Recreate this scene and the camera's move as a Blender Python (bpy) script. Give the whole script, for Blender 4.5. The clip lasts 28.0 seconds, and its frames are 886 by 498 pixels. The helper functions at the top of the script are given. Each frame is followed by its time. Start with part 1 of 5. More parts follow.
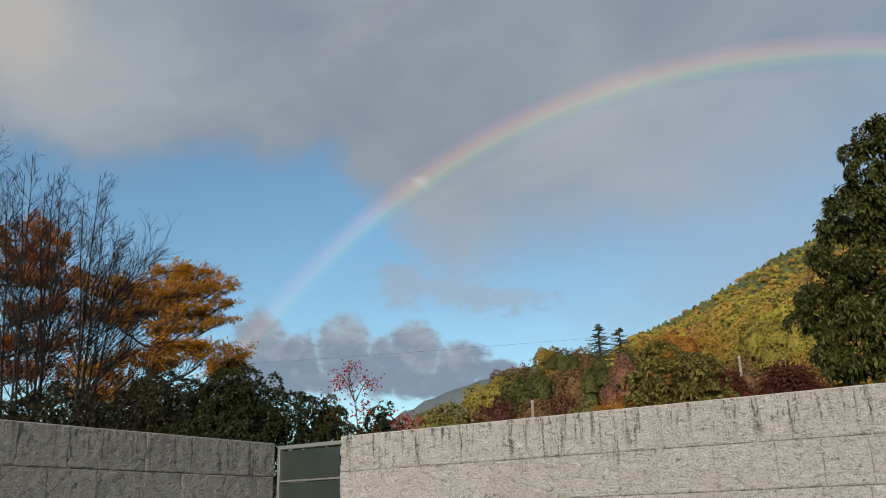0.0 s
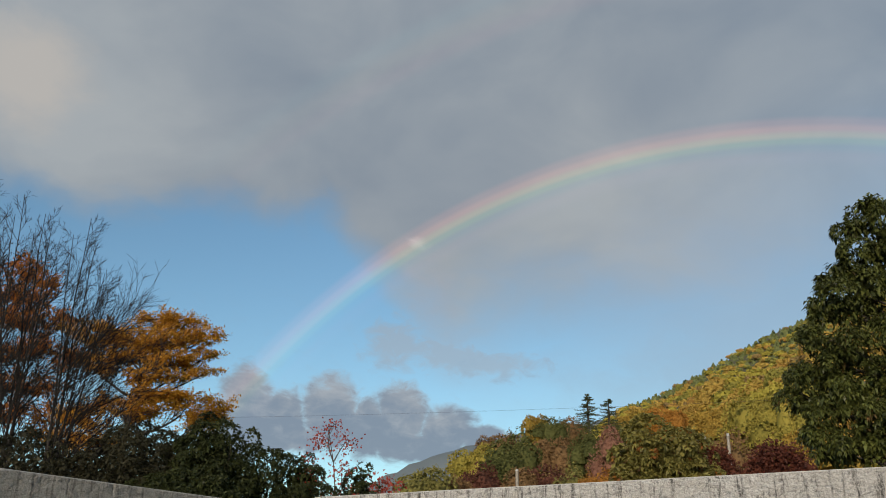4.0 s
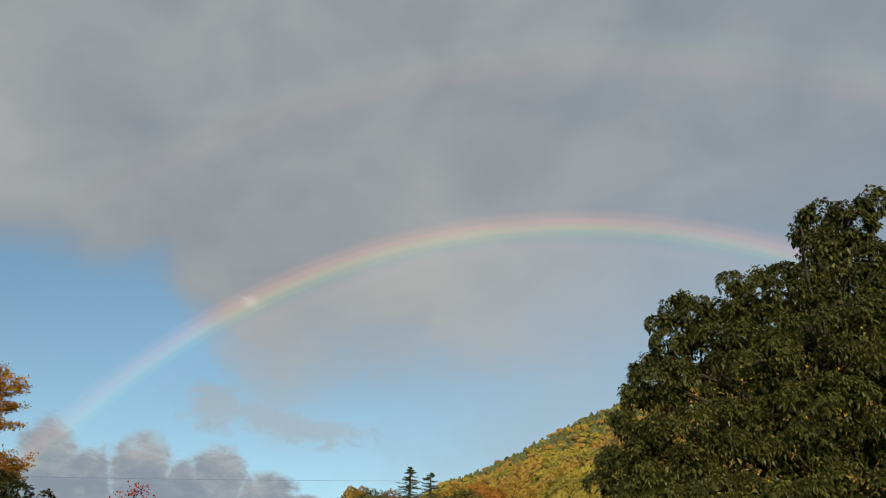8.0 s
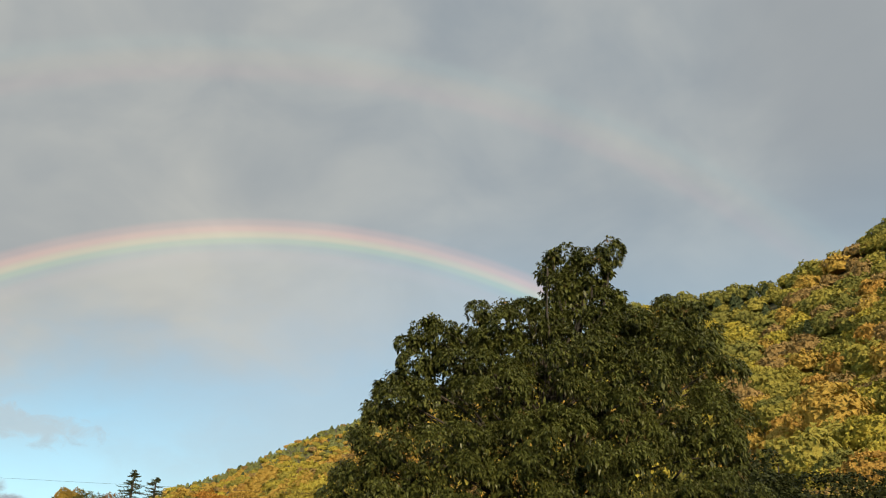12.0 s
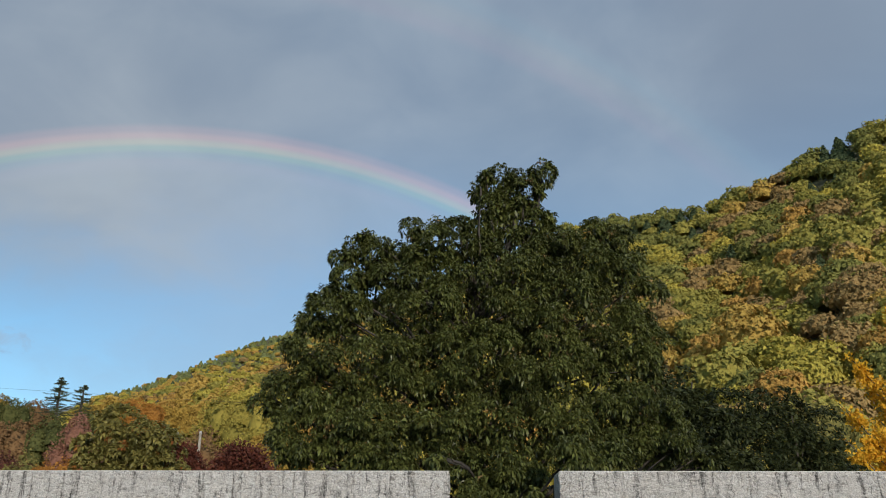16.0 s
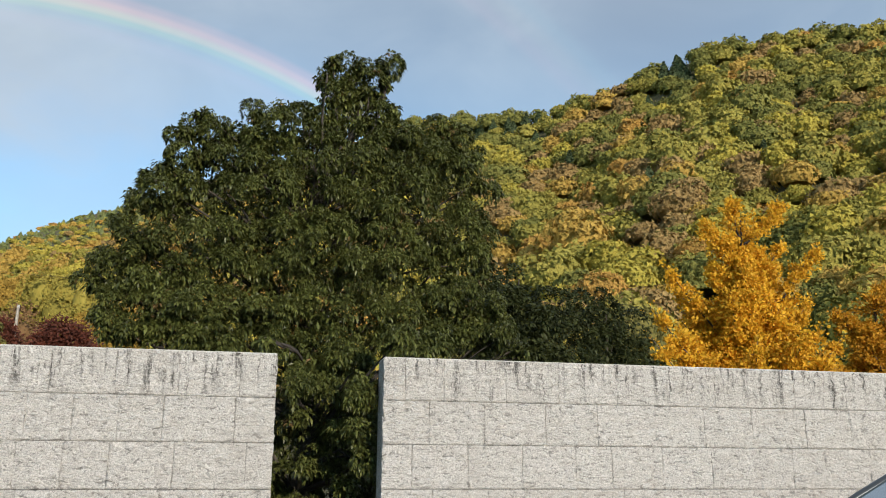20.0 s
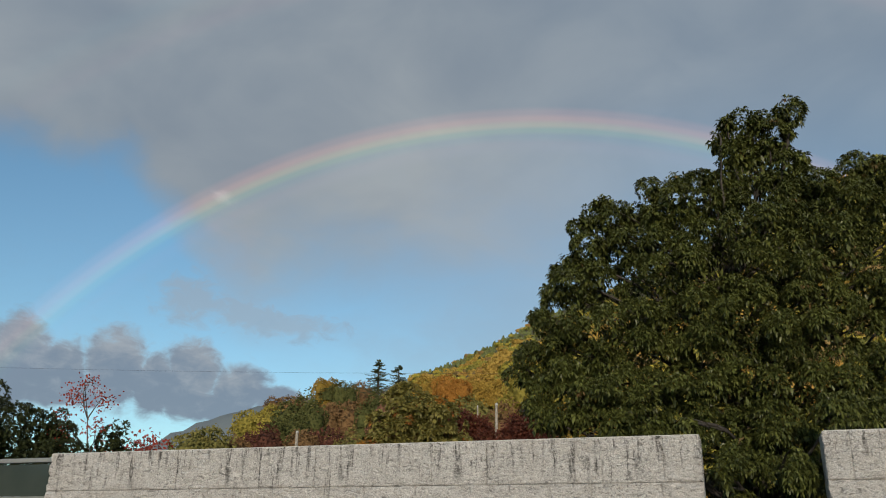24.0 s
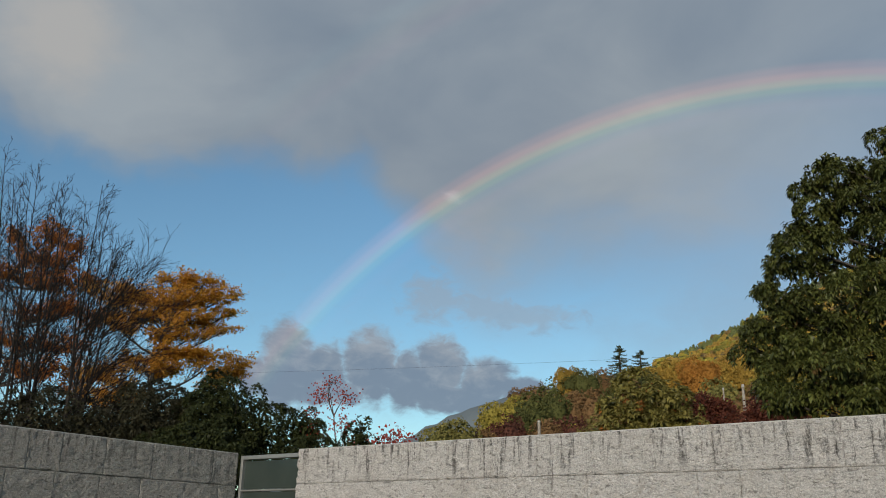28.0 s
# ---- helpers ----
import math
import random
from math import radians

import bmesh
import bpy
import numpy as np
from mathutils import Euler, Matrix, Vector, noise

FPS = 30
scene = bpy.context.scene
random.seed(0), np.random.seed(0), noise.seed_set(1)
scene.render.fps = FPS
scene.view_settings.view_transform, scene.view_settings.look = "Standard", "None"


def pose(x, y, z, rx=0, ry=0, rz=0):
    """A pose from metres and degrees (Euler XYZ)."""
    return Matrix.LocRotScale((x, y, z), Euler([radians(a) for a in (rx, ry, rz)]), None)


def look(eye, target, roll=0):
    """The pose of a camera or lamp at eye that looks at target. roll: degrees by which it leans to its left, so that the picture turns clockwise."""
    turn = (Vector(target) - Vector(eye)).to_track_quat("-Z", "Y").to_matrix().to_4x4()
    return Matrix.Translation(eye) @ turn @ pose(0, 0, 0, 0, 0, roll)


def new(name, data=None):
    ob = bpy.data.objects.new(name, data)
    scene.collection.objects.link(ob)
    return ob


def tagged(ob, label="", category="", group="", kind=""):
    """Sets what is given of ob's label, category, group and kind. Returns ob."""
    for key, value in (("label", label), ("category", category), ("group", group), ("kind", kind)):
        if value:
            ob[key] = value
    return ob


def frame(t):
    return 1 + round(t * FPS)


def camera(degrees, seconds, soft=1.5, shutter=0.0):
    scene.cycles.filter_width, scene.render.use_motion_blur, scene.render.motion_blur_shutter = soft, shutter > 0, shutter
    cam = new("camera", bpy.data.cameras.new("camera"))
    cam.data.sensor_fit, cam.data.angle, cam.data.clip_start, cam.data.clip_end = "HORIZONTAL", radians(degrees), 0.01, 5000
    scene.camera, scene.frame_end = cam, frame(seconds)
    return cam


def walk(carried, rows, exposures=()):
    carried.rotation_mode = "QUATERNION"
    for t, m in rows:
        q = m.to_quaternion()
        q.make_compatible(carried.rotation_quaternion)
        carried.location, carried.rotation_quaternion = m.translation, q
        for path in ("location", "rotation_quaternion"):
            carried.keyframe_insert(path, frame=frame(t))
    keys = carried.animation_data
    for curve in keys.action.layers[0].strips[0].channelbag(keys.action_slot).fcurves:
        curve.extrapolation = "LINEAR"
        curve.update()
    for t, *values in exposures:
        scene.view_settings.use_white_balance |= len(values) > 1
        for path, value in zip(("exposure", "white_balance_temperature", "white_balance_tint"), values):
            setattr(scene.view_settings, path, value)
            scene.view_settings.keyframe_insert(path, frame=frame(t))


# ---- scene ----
cam = camera(54.4, 28.0, soft=1.0)
PATH = [
    (0, (0.031, -0.268, 1.445), (-0.993, 1.337, 2.057), -1.6),
    (0.5, (0.049, -0.226, 1.448), (-0.988, 1.37, 2.061), -0.4),
    (1, (0.046, -0.192, 1.452), (-0.996, 1.399, 2.07), 0.2),
    (1.5, (0.031, -0.176, 1.456), (-1.014, 1.41, 2.082), 0.5),
    (2, (0.024, -0.172, 1.455), (-1.022, 1.409, 2.093), 0.9),
    (2.5, (0.02, -0.162, 1.453), (-1.017, 1.417, 2.109), 0.9),
    (4.5, (0.024, -0.104, 1.463), (-0.936, 1.471, 2.237), 1.1),
    (5, (0.032, -0.113, 1.46), (-0.897, 1.473, 2.25), 1.1),
    (5.5, (0.038, -0.143, 1.456), (-0.852, 1.464, 2.246), 1.0),
    (6, (0.04, -0.163, 1.446), (-0.811, 1.463, 2.242), 1.0),
    (6.5, (0.039, -0.175, 1.444), (-0.765, 1.466, 2.256), 0.8),
    (7, (0.047, -0.175, 1.453), (-0.701, 1.478, 2.294), 0.7),
    (7.5, (0.049, -0.144, 1.465), (-0.645, 1.517, 2.337), 0.8),
    (8, (0.054, -0.086, 1.485), (-0.57, 1.59, 2.38), 0.9),
    (8.5, (0.055, -0.018, 1.511), (-0.492, 1.674, 2.425), 0.8),
    (9, (0.053, 0.041, 1.529), (-0.419, 1.745, 2.462), 0.8),
    (9.5, (0.049, 0.074, 1.539), (-0.349, 1.79, 2.487), 0.7),
    (10, (0.044, 0.075, 1.534), (-0.282, 1.802, 2.49), 0.7),
    (10.5, (0.05, 0.054, 1.528), (-0.206, 1.792, 2.483), 0.4),
    (11, (0.058, 0.028, 1.517), (-0.13, 1.779, 2.466), 0.2),
    (11.5, (0.061, -0.002, 1.506), (-0.071, 1.759, 2.443), 0.1),
    (12, (0.051, -0.036, 1.496), (-0.036, 1.736, 2.42), 0.1),
    (12.5, (0.048, -0.063, 1.49), (0.003, 1.717, 2.4), -0.0),
    (14.5, (0.079, -0.174, 1.452), (0.096, 1.645, 2.283), -0.1),
    (15, (0.077, -0.189, 1.446), (0.104, 1.643, 2.249), -0.0),
    (15.5, (0.069, -0.194, 1.44), (0.109, 1.649, 2.216), -0.1),
    (16, (0.065, -0.22, 1.431), (0.127, 1.635, 2.178), -0.2),
    (16.5, (0.066, -0.253, 1.425), (0.164, 1.613, 2.14), -0.1),
    (17, (0.06, -0.285, 1.418), (0.204, 1.589, 2.1), 0.3),
    (17.5, (0.063, -0.325, 1.419), (0.263, 1.558, 2.064), 0.8),
    (18, (0.078, -0.356, 1.409), (0.338, 1.529, 2.022), 1.1),
    (18.5, (0.09, -0.37, 1.404), (0.428, 1.516, 1.977), 1.5),
    (19, (0.086, -0.39, 1.397), (0.487, 1.495, 1.933), 1.4),
    (19.5, (0.094, -0.376, 1.397), (0.524, 1.508, 1.912), 0.8),
    (20, (0.111, -0.345, 1.405), (0.54, 1.542, 1.91), 0.2),
    (20.5, (0.143, -0.331, 1.397), (0.465, 1.566, 1.943), -0.2),
    (21, (0.2, -0.323, 1.387), (0.34, 1.574, 2.005), -0.3),
    (21.5, (0.271, -0.309, 1.399), (0.251, 1.578, 2.063), -0.1),
    (23.5, (0.61, -0.227, 1.425), (0.123, 1.591, 2.101), 0.8),
    (24, (0.716, -0.227, 1.426), (0.122, 1.559, 2.102), 0.7),
    (24.5, (0.79, -0.201, 1.431), (0.089, 1.547, 2.102), 0.8),
    (25, (0.862, -0.169, 1.44), (0.06, 1.537, 2.107), 0.8),
    (25.5, (0.921, -0.127, 1.447), (0.023, 1.534, 2.109), 0.9),
    (26, (0.979, -0.093, 1.445), (0.006, 1.525, 2.104), 1.0),
    (26.5, (1.004, -0.068, 1.445), (-0.024, 1.517, 2.101), 1.1),
    (27, (0.998, -0.043, 1.45), (-0.058, 1.525, 2.101), 1.1),
    (27.5, (0.985, -0.023, 1.45), (-0.084, 1.537, 2.099), 1.0),
    (28, (0.984, -0.048, 1.436), (-0.091, 1.51, 2.081), 1.0),
]
walk(cam, [(t, look(eye, target, roll)) for t, eye, target, roll in PATH], exposures=[
    (0.0, 0.0, 6200, 10), (2.5, 0.0, 6200, 10), (5.0, 0.0, 6500, 9), (8.0, 0.08, 6900, 10), (11.0, 0.43, 7350, 9), (12.5, 0.45, 7350, 9),
    (14.5, 0.1, 5900, 9), (17.0, 0.17, 5800, 8), (18.5, 0.48, 5900, 8), (20.0, 0.62, 5950, 8), (21.0, 0.35, 5900, 9), (23.5, -0.07, 6150, 8), (26.0, -0.1, 6250, 8), (28.0, -0.15, 6050, 8)])

# ---- light and sky ----
SUN_AZ, SUN_EL = 167.1, 12.0          # degrees clockwise from +y, above the horizon
EYE = Vector((0.35, -0.2, 1.45))


def toward(az, el):
    """Unit vector to an azimuth (clockwise from +y) and elevation in degrees."""
    a, e = radians(az), radians(el)
    return Vector((math.sin(a) * math.cos(e), math.cos(a) * math.cos(e), math.sin(e)))


sun_data = bpy.data.lights.new("sun", "SUN")
sun_data.energy, sun_data.angle, sun_data.color = 3.3, radians(0.6), (1.0, 0.83, 0.64)
sun = new("sun", sun_data)
sun.matrix_world = look((0, 0, 60), Vector((0, 0, 60)) - toward(SUN_AZ, SUN_EL))

world = bpy.data.worlds.new("sky")
scene.world = world
world.use_nodes = True
wt = world.node_tree
wt.nodes.clear()


class Nodes:
    """Short hand for building node graphs."""

    def __init__(self, tree):
        self.tree = tree

    def node(self, kind, **inputs):
        n = self.tree.nodes.new(kind)
        for key, value in inputs.items():
            self.put(n.inputs[key.replace("_", " ")], value)
        return n

    def put(self, socket, value):
        if isinstance(value, bpy.types.NodeSocket):
            self.tree.links.new(value, socket)
        else:
            socket.default_value = value

    def math(self, op, a, b=0.0, c=0.0, clamp=False):
        n = self.tree.nodes.new("ShaderNodeMath")
        n.operation, n.use_clamp = op, clamp
        for i, v in enumerate((a, b, c)):
            self.put(n.inputs[i], v)
        return n.outputs[0]

    def step(self, v, lo, hi, a=0.0, b=1.0):
        n = self.tree.nodes.new("ShaderNodeMapRange")
        n.interpolation_type = "SMOOTHSTEP"
        for i, x in enumerate((v, lo, hi, a, b)):
            self.put(n.inputs[i], x)
        return n.outputs[0]

    def mix(self, f, a, b, blend="MIX"):
        n = self.tree.nodes.new("ShaderNodeMix")
        n.data_type, n.blend_type = "RGBA", blend
        for i, v in ((0, f), (6, a), (7, b)):
            self.put(n.inputs[i], (*v, 1.0) if isinstance(v, tuple) and len(v) == 3 else v)
        return n.outputs[2]

    def noise(self, vector, scale, detail=4.0, rough=0.55, distortion=0.0):
        n = self.tree.nodes.new("ShaderNodeTexNoise")
        if vector is not None:
            self.tree.links.new(vector, n.inputs["Vector"])
        n.inputs["Scale"].default_value, n.inputs["Detail"].default_value = scale, detail
        n.inputs["Roughness"].default_value, n.inputs["Distortion"].default_value = rough, distortion
        return n.outputs[0]

    def vec(self, x, y, z):
        n = self.tree.nodes.new("ShaderNodeCombineXYZ")
        for i, v in enumerate((x, y, z)):
            self.put(n.inputs[i], v)
        return n.outputs[0]


W = Nodes(wt)
coord = W.node("ShaderNodeTexCoord").outputs["Generated"]
split = W.node("ShaderNodeSeparateXYZ", Vector=coord).outputs
DEG = 180 / math.pi
sky_az = W.math("MULTIPLY", W.math("ARCTAN2", split[0], split[1]), DEG)
sky_el = W.math("MULTIPLY", W.math("ARCSINE", split[2]), DEG)
flat = W.vec(W.math("MULTIPLY", sky_az, 0.1), W.math("MULTIPLY", sky_el, 0.16), 0.0)
n_big = W.noise(flat, 0.8, 4.0, 0.5, 0.4)
n_mid = W.noise(flat, 2.6, 6.0, 0.58, 0.3)
n_fine = W.noise(flat, 7.0, 5.0, 0.6, 0.5)


def puff(az, el, ra, re, wobble=0.9, soft=0.8, n=None):
    """Mask of one cloud, 1 inside."""
    dx = W.math("DIVIDE", W.math("SUBTRACT", sky_az, az), ra)
    dy = W.math("DIVIDE", W.math("SUBTRACT", sky_el, el), re)
    d = W.math("SQRT", W.math("ADD", W.math("MULTIPLY", dx, dx), W.math("MULTIPLY", dy, dy)))
    d = W.math("ADD", d, W.math("MULTIPLY", W.math("SUBTRACT", n if n is not None else n_mid, 0.5), wobble * 2))
    return W.step(d, 1.0 + soft / 2, 1.0 - soft / 2)


def union(masks):
    out = masks[0]
    for m in masks[1:]:
        out = W.math("MAXIMUM", out, m)
    return out


# the rain curtain inside the bow scatters more light than the band outside it
anti = toward(SUN_AZ + 180, -SUN_EL)
dot = W.node("ShaderNodeVectorMath")
dot.operation = "DOT_PRODUCT"
wt.links.new(coord, dot.inputs[0])
dot.inputs[1].default_value = anti
from_anti = W.math("MULTIPLY", W.math("ARCCOSINE", dot.outputs["Value"]), DEG)
inside = W.step(from_anti, 40.4, 38.2)

# the high grey deck with its lower edge
edge = W.math("SUBTRACT", 22.5, W.step(sky_az, -41.0, -31.0, 0.0, 7.5))
soft_edge = W.step(sky_az, -40.0, -25.0, 3.2, 9.0)
rag = W.math("ADD", W.math("MULTIPLY", W.math("SUBTRACT", n_big, 0.5), 9.0), W.math("MULTIPLY", W.math("SUBTRACT", n_mid, 0.5), 2.6))
deck = W.step(W.math("DIVIDE", W.math("ADD", W.math("SUBTRACT", sky_el, edge), rag), soft_edge), -0.35, 1.0)
thin = W.step(sky_az, -22.0, 4.0, 1.0, W.step(sky_el, 19.0, 33.0, 0.50, 0.88))
deck = W.math("MULTIPLY", deck, thin)
lump = W.math("ADD", W.math("MULTIPLY", n_big, 1.0), W.math("MULTIPLY", n_mid, 0.10))
bright = W.step(lump, 0.12, 1.10)
bright = W.math("ADD", bright, W.math("MULTIPLY", inside, 0.42))
bright = W.math("ADD", bright, W.math("MULTIPLY", puff(-61, 30, 9, 6, 0.5, 1.2), 0.45), clamp=True)
deck_col = W.mix(bright, (0.220, 0.262, 0.315), (0.375, 0.400, 0.415))
deck_col = W.mix(puff(-62, 29.5, 3.6, 3.0, 0.6, 1.2), deck_col, (0.47, 0.445, 0.415))

# small grey heaps over the horizon, thin wisps, and one lit shred by the bow
billow = W.math("ADD", W.math("MULTIPLY", n_mid, 0.55), W.math("MULTIPLY", n_fine, 0.45))
HEAPS = [(-44.8, 10.6, 2.1, 2.8), (-42.4, 10.2, 1.6, 2.1), (-39.3, 10.8, 2.1, 2.6), (-36.9, 10.0, 1.5, 2.0), (-34.5, 10.6, 1.9, 2.5), (-31.8, 10.0, 2.1, 1.7), (-46.8, 10.0, 1.5, 1.3), (-29.2, 9.5, 1.8, 0.9), (-42.0, 9.2, 3.4, 1.1), (-34.0, 9.0, 2.8, 1.0)]
heap = union([puff(*h, 0.95, 0.50, billow) for h in HEAPS])
wisp = union([puff(-31.4, 15.0, 2.6, 1.2, 1.3, 1.2, n_fine), puff(-28.6, 14.2, 3.6, 0.8, 1.4, 1.4, n_fine), puff(-35.0, 15.4, 1.8, 1.4, 1.4, 1.3, n_fine), puff(-33.2, 18.4, 1.6, 2.2, 1.4, 1.8, n_fine)])
shred = W.math("MULTIPLY", puff(-34.0, 22.3, 0.5, 0.3, 1.6, 2.0, n_fine), 0.5)
heap_col = W.mix(W.step(W.math("ADD", billow, W.math("MULTIPLY", W.math("SUBTRACT", sky_el, 11.0), 0.07)), 0.38, 0.74), (0.215, 0.255, 0.318), (0.37, 0.38, 0.40))

cover = W.math("MAXIMUM", deck, W.math("MULTIPLY", heap, 0.92))
cover = W.math("MAXIMUM", cover, W.math("MULTIPLY", wisp, 0.55))
veil = W.math("MULTIPLY", W.step(n_fine, 0.45, 0.85), W.step(sky_el, 24.0, 8.0, 0.0, 0.18))
cover = W.math("MAXIMUM", cover, veil)
haze = W.math("MULTIPLY", puff(-7, 14.5, 15, 9, 0.5, 1.4), 0.5)
cover = W.math("MAXIMUM", cover, haze)
cover = W.math("MAXIMUM", cover, W.math("MULTIPLY", shred, 0.4))
cloud_col = W.mix(W.math("MAXIMUM", heap, W.math("MULTIPLY", wisp, 0.9)), deck_col, heap_col)
cloud_col = W.mix(veil, cloud_col, (0.50, 0.54, 0.58))
cloud_col = W.mix(haze, cloud_col, (0.36, 0.43, 0.52))
dim = puff(27, 36, 7, 8, 0.6, 1.4, n_big)
cloud_col = W.mix(W.math("MULTIPLY", dim, 0.75), cloud_col, (0.235, 0.262, 0.300))
cloud_col = W.mix(W.math("MULTIPLY", shred, 0.6), cloud_col, (0.66, 0.66, 0.66))

blue = W.node("ShaderNodeTexSky")
blue.sky_type, blue.sun_disc = "NISHITA", False
blue.sun_elevation, blue.sun_rotation = radians(SUN_EL), radians(SUN_AZ)
blue.air_density, blue.dust_density, blue.ozone_density = 1.0, 0.0, 1.5
clear = W.node("ShaderNodeBackground", Color=W.mix(1.0, blue.outputs[0], (0.84, 0.98, 1.0), "MULTIPLY"), Strength=0.14)
cloudy = W.node("ShaderNodeBackground", Color=cloud_col, Strength=1.0)
mixed = W.node("ShaderNodeMixShader")
for i, v in enumerate((cover, clear.outputs[0], cloudy.outputs[0])):
    wt.links.new(v, mixed.inputs[i])
wt.links.new(mixed.outputs[0], W.node("ShaderNodeOutputWorld").inputs["Surface"])

# ---- materials ----


def material(name, rough=0.9):
    mat = bpy.data.materials.new(name)
    mat.use_nodes = True
    n = Nodes(mat.node_tree)
    shader = mat.node_tree.nodes["Principled BSDF"]
    shader.inputs["Roughness"].default_value = rough
    return mat, n, shader


def bump(n, shader, height, strength, distance):
    b = n.node("ShaderNodeBump", Height=height, Strength=strength, Distance=distance)
    n.put(shader.inputs["Normal"], b.outputs[0])


def here(n):
    return n.node("ShaderNodeNewGeometry").outputs["Position"]


def leaf_material(name, dark, light, rough=0.55, gloss=0.35, through_light=0.25, patch=0.6, vary=0.65, fine=0.0):
    """Leaves: colour varies from leaf to leaf and in patches; some light passes through."""
    mat, n, shader = material(name, rough)
    geo = n.node("ShaderNodeNewGeometry")
    big = n.noise(geo.outputs["Position"], patch, 2.0)
    f = n.math("ADD", n.math("MULTIPLY", geo.outputs["Random Per Island"], vary), n.math("MULTIPLY", n.math("SUBTRACT", big, 0.32), 0.9), clamp=True)
    if fine:
        # shaded gaps between leaves painted in: hollows of this bump turn darker
        mottle = n.noise(geo.outputs["Position"], fine, 4.0, 0.7, 0.6)
        f = n.math("ADD", f, n.math("MULTIPLY", n.math("SUBTRACT", mottle, 0.5), 1.2), clamp=True)
        bump(n, shader, mottle, 1.0, 0.7)
    col = n.mix(f, dark, light)
    n.put(shader.inputs["Base Color"], col)
    shader.inputs["Specular IOR Level"].default_value = gloss
    t = n.node("ShaderNodeBsdfTranslucent", Color=col)
    mixer = n.node("ShaderNodeMixShader")
    mixer.inputs[0].default_value = through_light
    out = mat.node_tree.nodes["Material Output"]
    n.tree.links.new(shader.outputs[0], mixer.inputs[1])
    n.tree.links.new(t.outputs[0], mixer.inputs[2])
    n.tree.links.new(mixer.outputs[0], out.inputs["Surface"])
    return mat


def bark_material(name, dark, light):
    mat, n, shader = material(name, 0.9)
    p = here(n)
    stretch = n.node("ShaderNodeMapping", Vector=p, Scale=(1.0, 1.0, 0.25)).outputs[0]
    f = n.noise(stretch, 22.0, 5.0, 0.65)
    n.put(shader.inputs["Base Color"], n.mix(n.step(f, 0.3, 0.7), dark, light))
    bump(n, shader, f, 0.6, 0.02)
    return mat


def granite(name, streaks, tint):
    """Split granite: salt-and-pepper grain, warm stains, dark runs of rain below the coping, and relief shade painted
    in.
    """
    mat, n, shader = material(name, 0.88)
    p = here(n)
    info = n.node("ShaderNodeObjectInfo").outputs["Random"]
    grain = n.noise(p, 70.0, 3.0, 0.7)
    chips = n.node("ShaderNodeMapping", Vector=p, Scale=(1.0, 1.0, 1.5)).outputs[0]
    mid = n.noise(chips, 17.0, 6.0, 0.72, 0.5)
    pits = n.noise(chips, 34.0, 4.0, 0.65, 0.5)
    large = n.noise(p, 1.1, 3.0)
    col = n.mix(n.step(grain, 0.30, 0.70), tuple(0.70 * c for c in tint), tuple(min(1.0, 1.22 * c) for c in tint))
    # hollows of the relief darkened: shade of pits and chips put in colour
    col = n.mix(n.step(mid, 0.47, 0.32, 0.0, 0.8), col, tuple(0.42 * c for c in tint))
    flake = n.noise(n.node("ShaderNodeMapping", Vector=p, Scale=(1.0, 1.0, 2.0)).outputs[0], 9.0, 5.0, 0.68, 0.8)
    col = n.mix(n.step(flake, 0.43, 0.34, 0.0, 0.85), col, tuple(0.34 * c for c in tint))
    # painted highlights on the raised flakes
    col = n.mix(n.step(flake, 0.57, 0.68, 0.0, 0.6), col, tuple(min(1.0, 1.35 * c) for c in tint))
    col = n.mix(n.step(pits, 0.42, 0.32, 0.0, 0.85), col, tuple(0.30 * c for c in tint))
    col = n.mix(n.math("MULTIPLY", info, 0.12), col, (0.42, 0.395, 0.36))
    col = n.mix(n.step(large, 0.45, 0.75, 0.0, 0.25), col, (0.50, 0.46, 0.42))
    sep = n.node("ShaderNodeSeparateXYZ", Vector=p).outputs
    along = n.math("ADD", sep[0], sep[1])
    line = n.noise(n.vec(n.math("MULTIPLY", along, 10.5), n.math("MULTIPLY", sep[2], 0.8), 3.0), 1.0, 6.0, 0.78, 0.25)
    area = n.noise(n.vec(n.math("MULTIPLY", along, 1.3), 0.0, 8.0), 1.0, 3.0)
    reach = n.math("ADD", n.math("MULTIPLY", n.math("SUBTRACT", area, 0.5), 1.7), n.math("SUBTRACT", sep[2], 2.12))
    wet = n.math("MULTIPLY", n.step(line, 0.50, 0.61), n.step(reach, -0.04, 0.30))
    wet = n.math("MULTIPLY", wet, n.step(n.math("ADD", n.math("MULTIPLY", pits, 0.5), n.math("MULTIPLY", flake, 0.5)), 0.68, 0.44))
    col = n.mix(n.math("MULTIPLY", wet, streaks), col, (0.070, 0.066, 0.062))
    n.put(shader.inputs["Base Color"], col)
    h = n.math("ADD", n.math("ADD", mid, n.math("ADD", n.math("MULTIPLY", pits, 0.5), n.math("MULTIPLY", flake, 1.2))), n.math("MULTIPLY", grain, 0.12))
    bump(n, shader, h, 1.0, 0.042)
    return mat


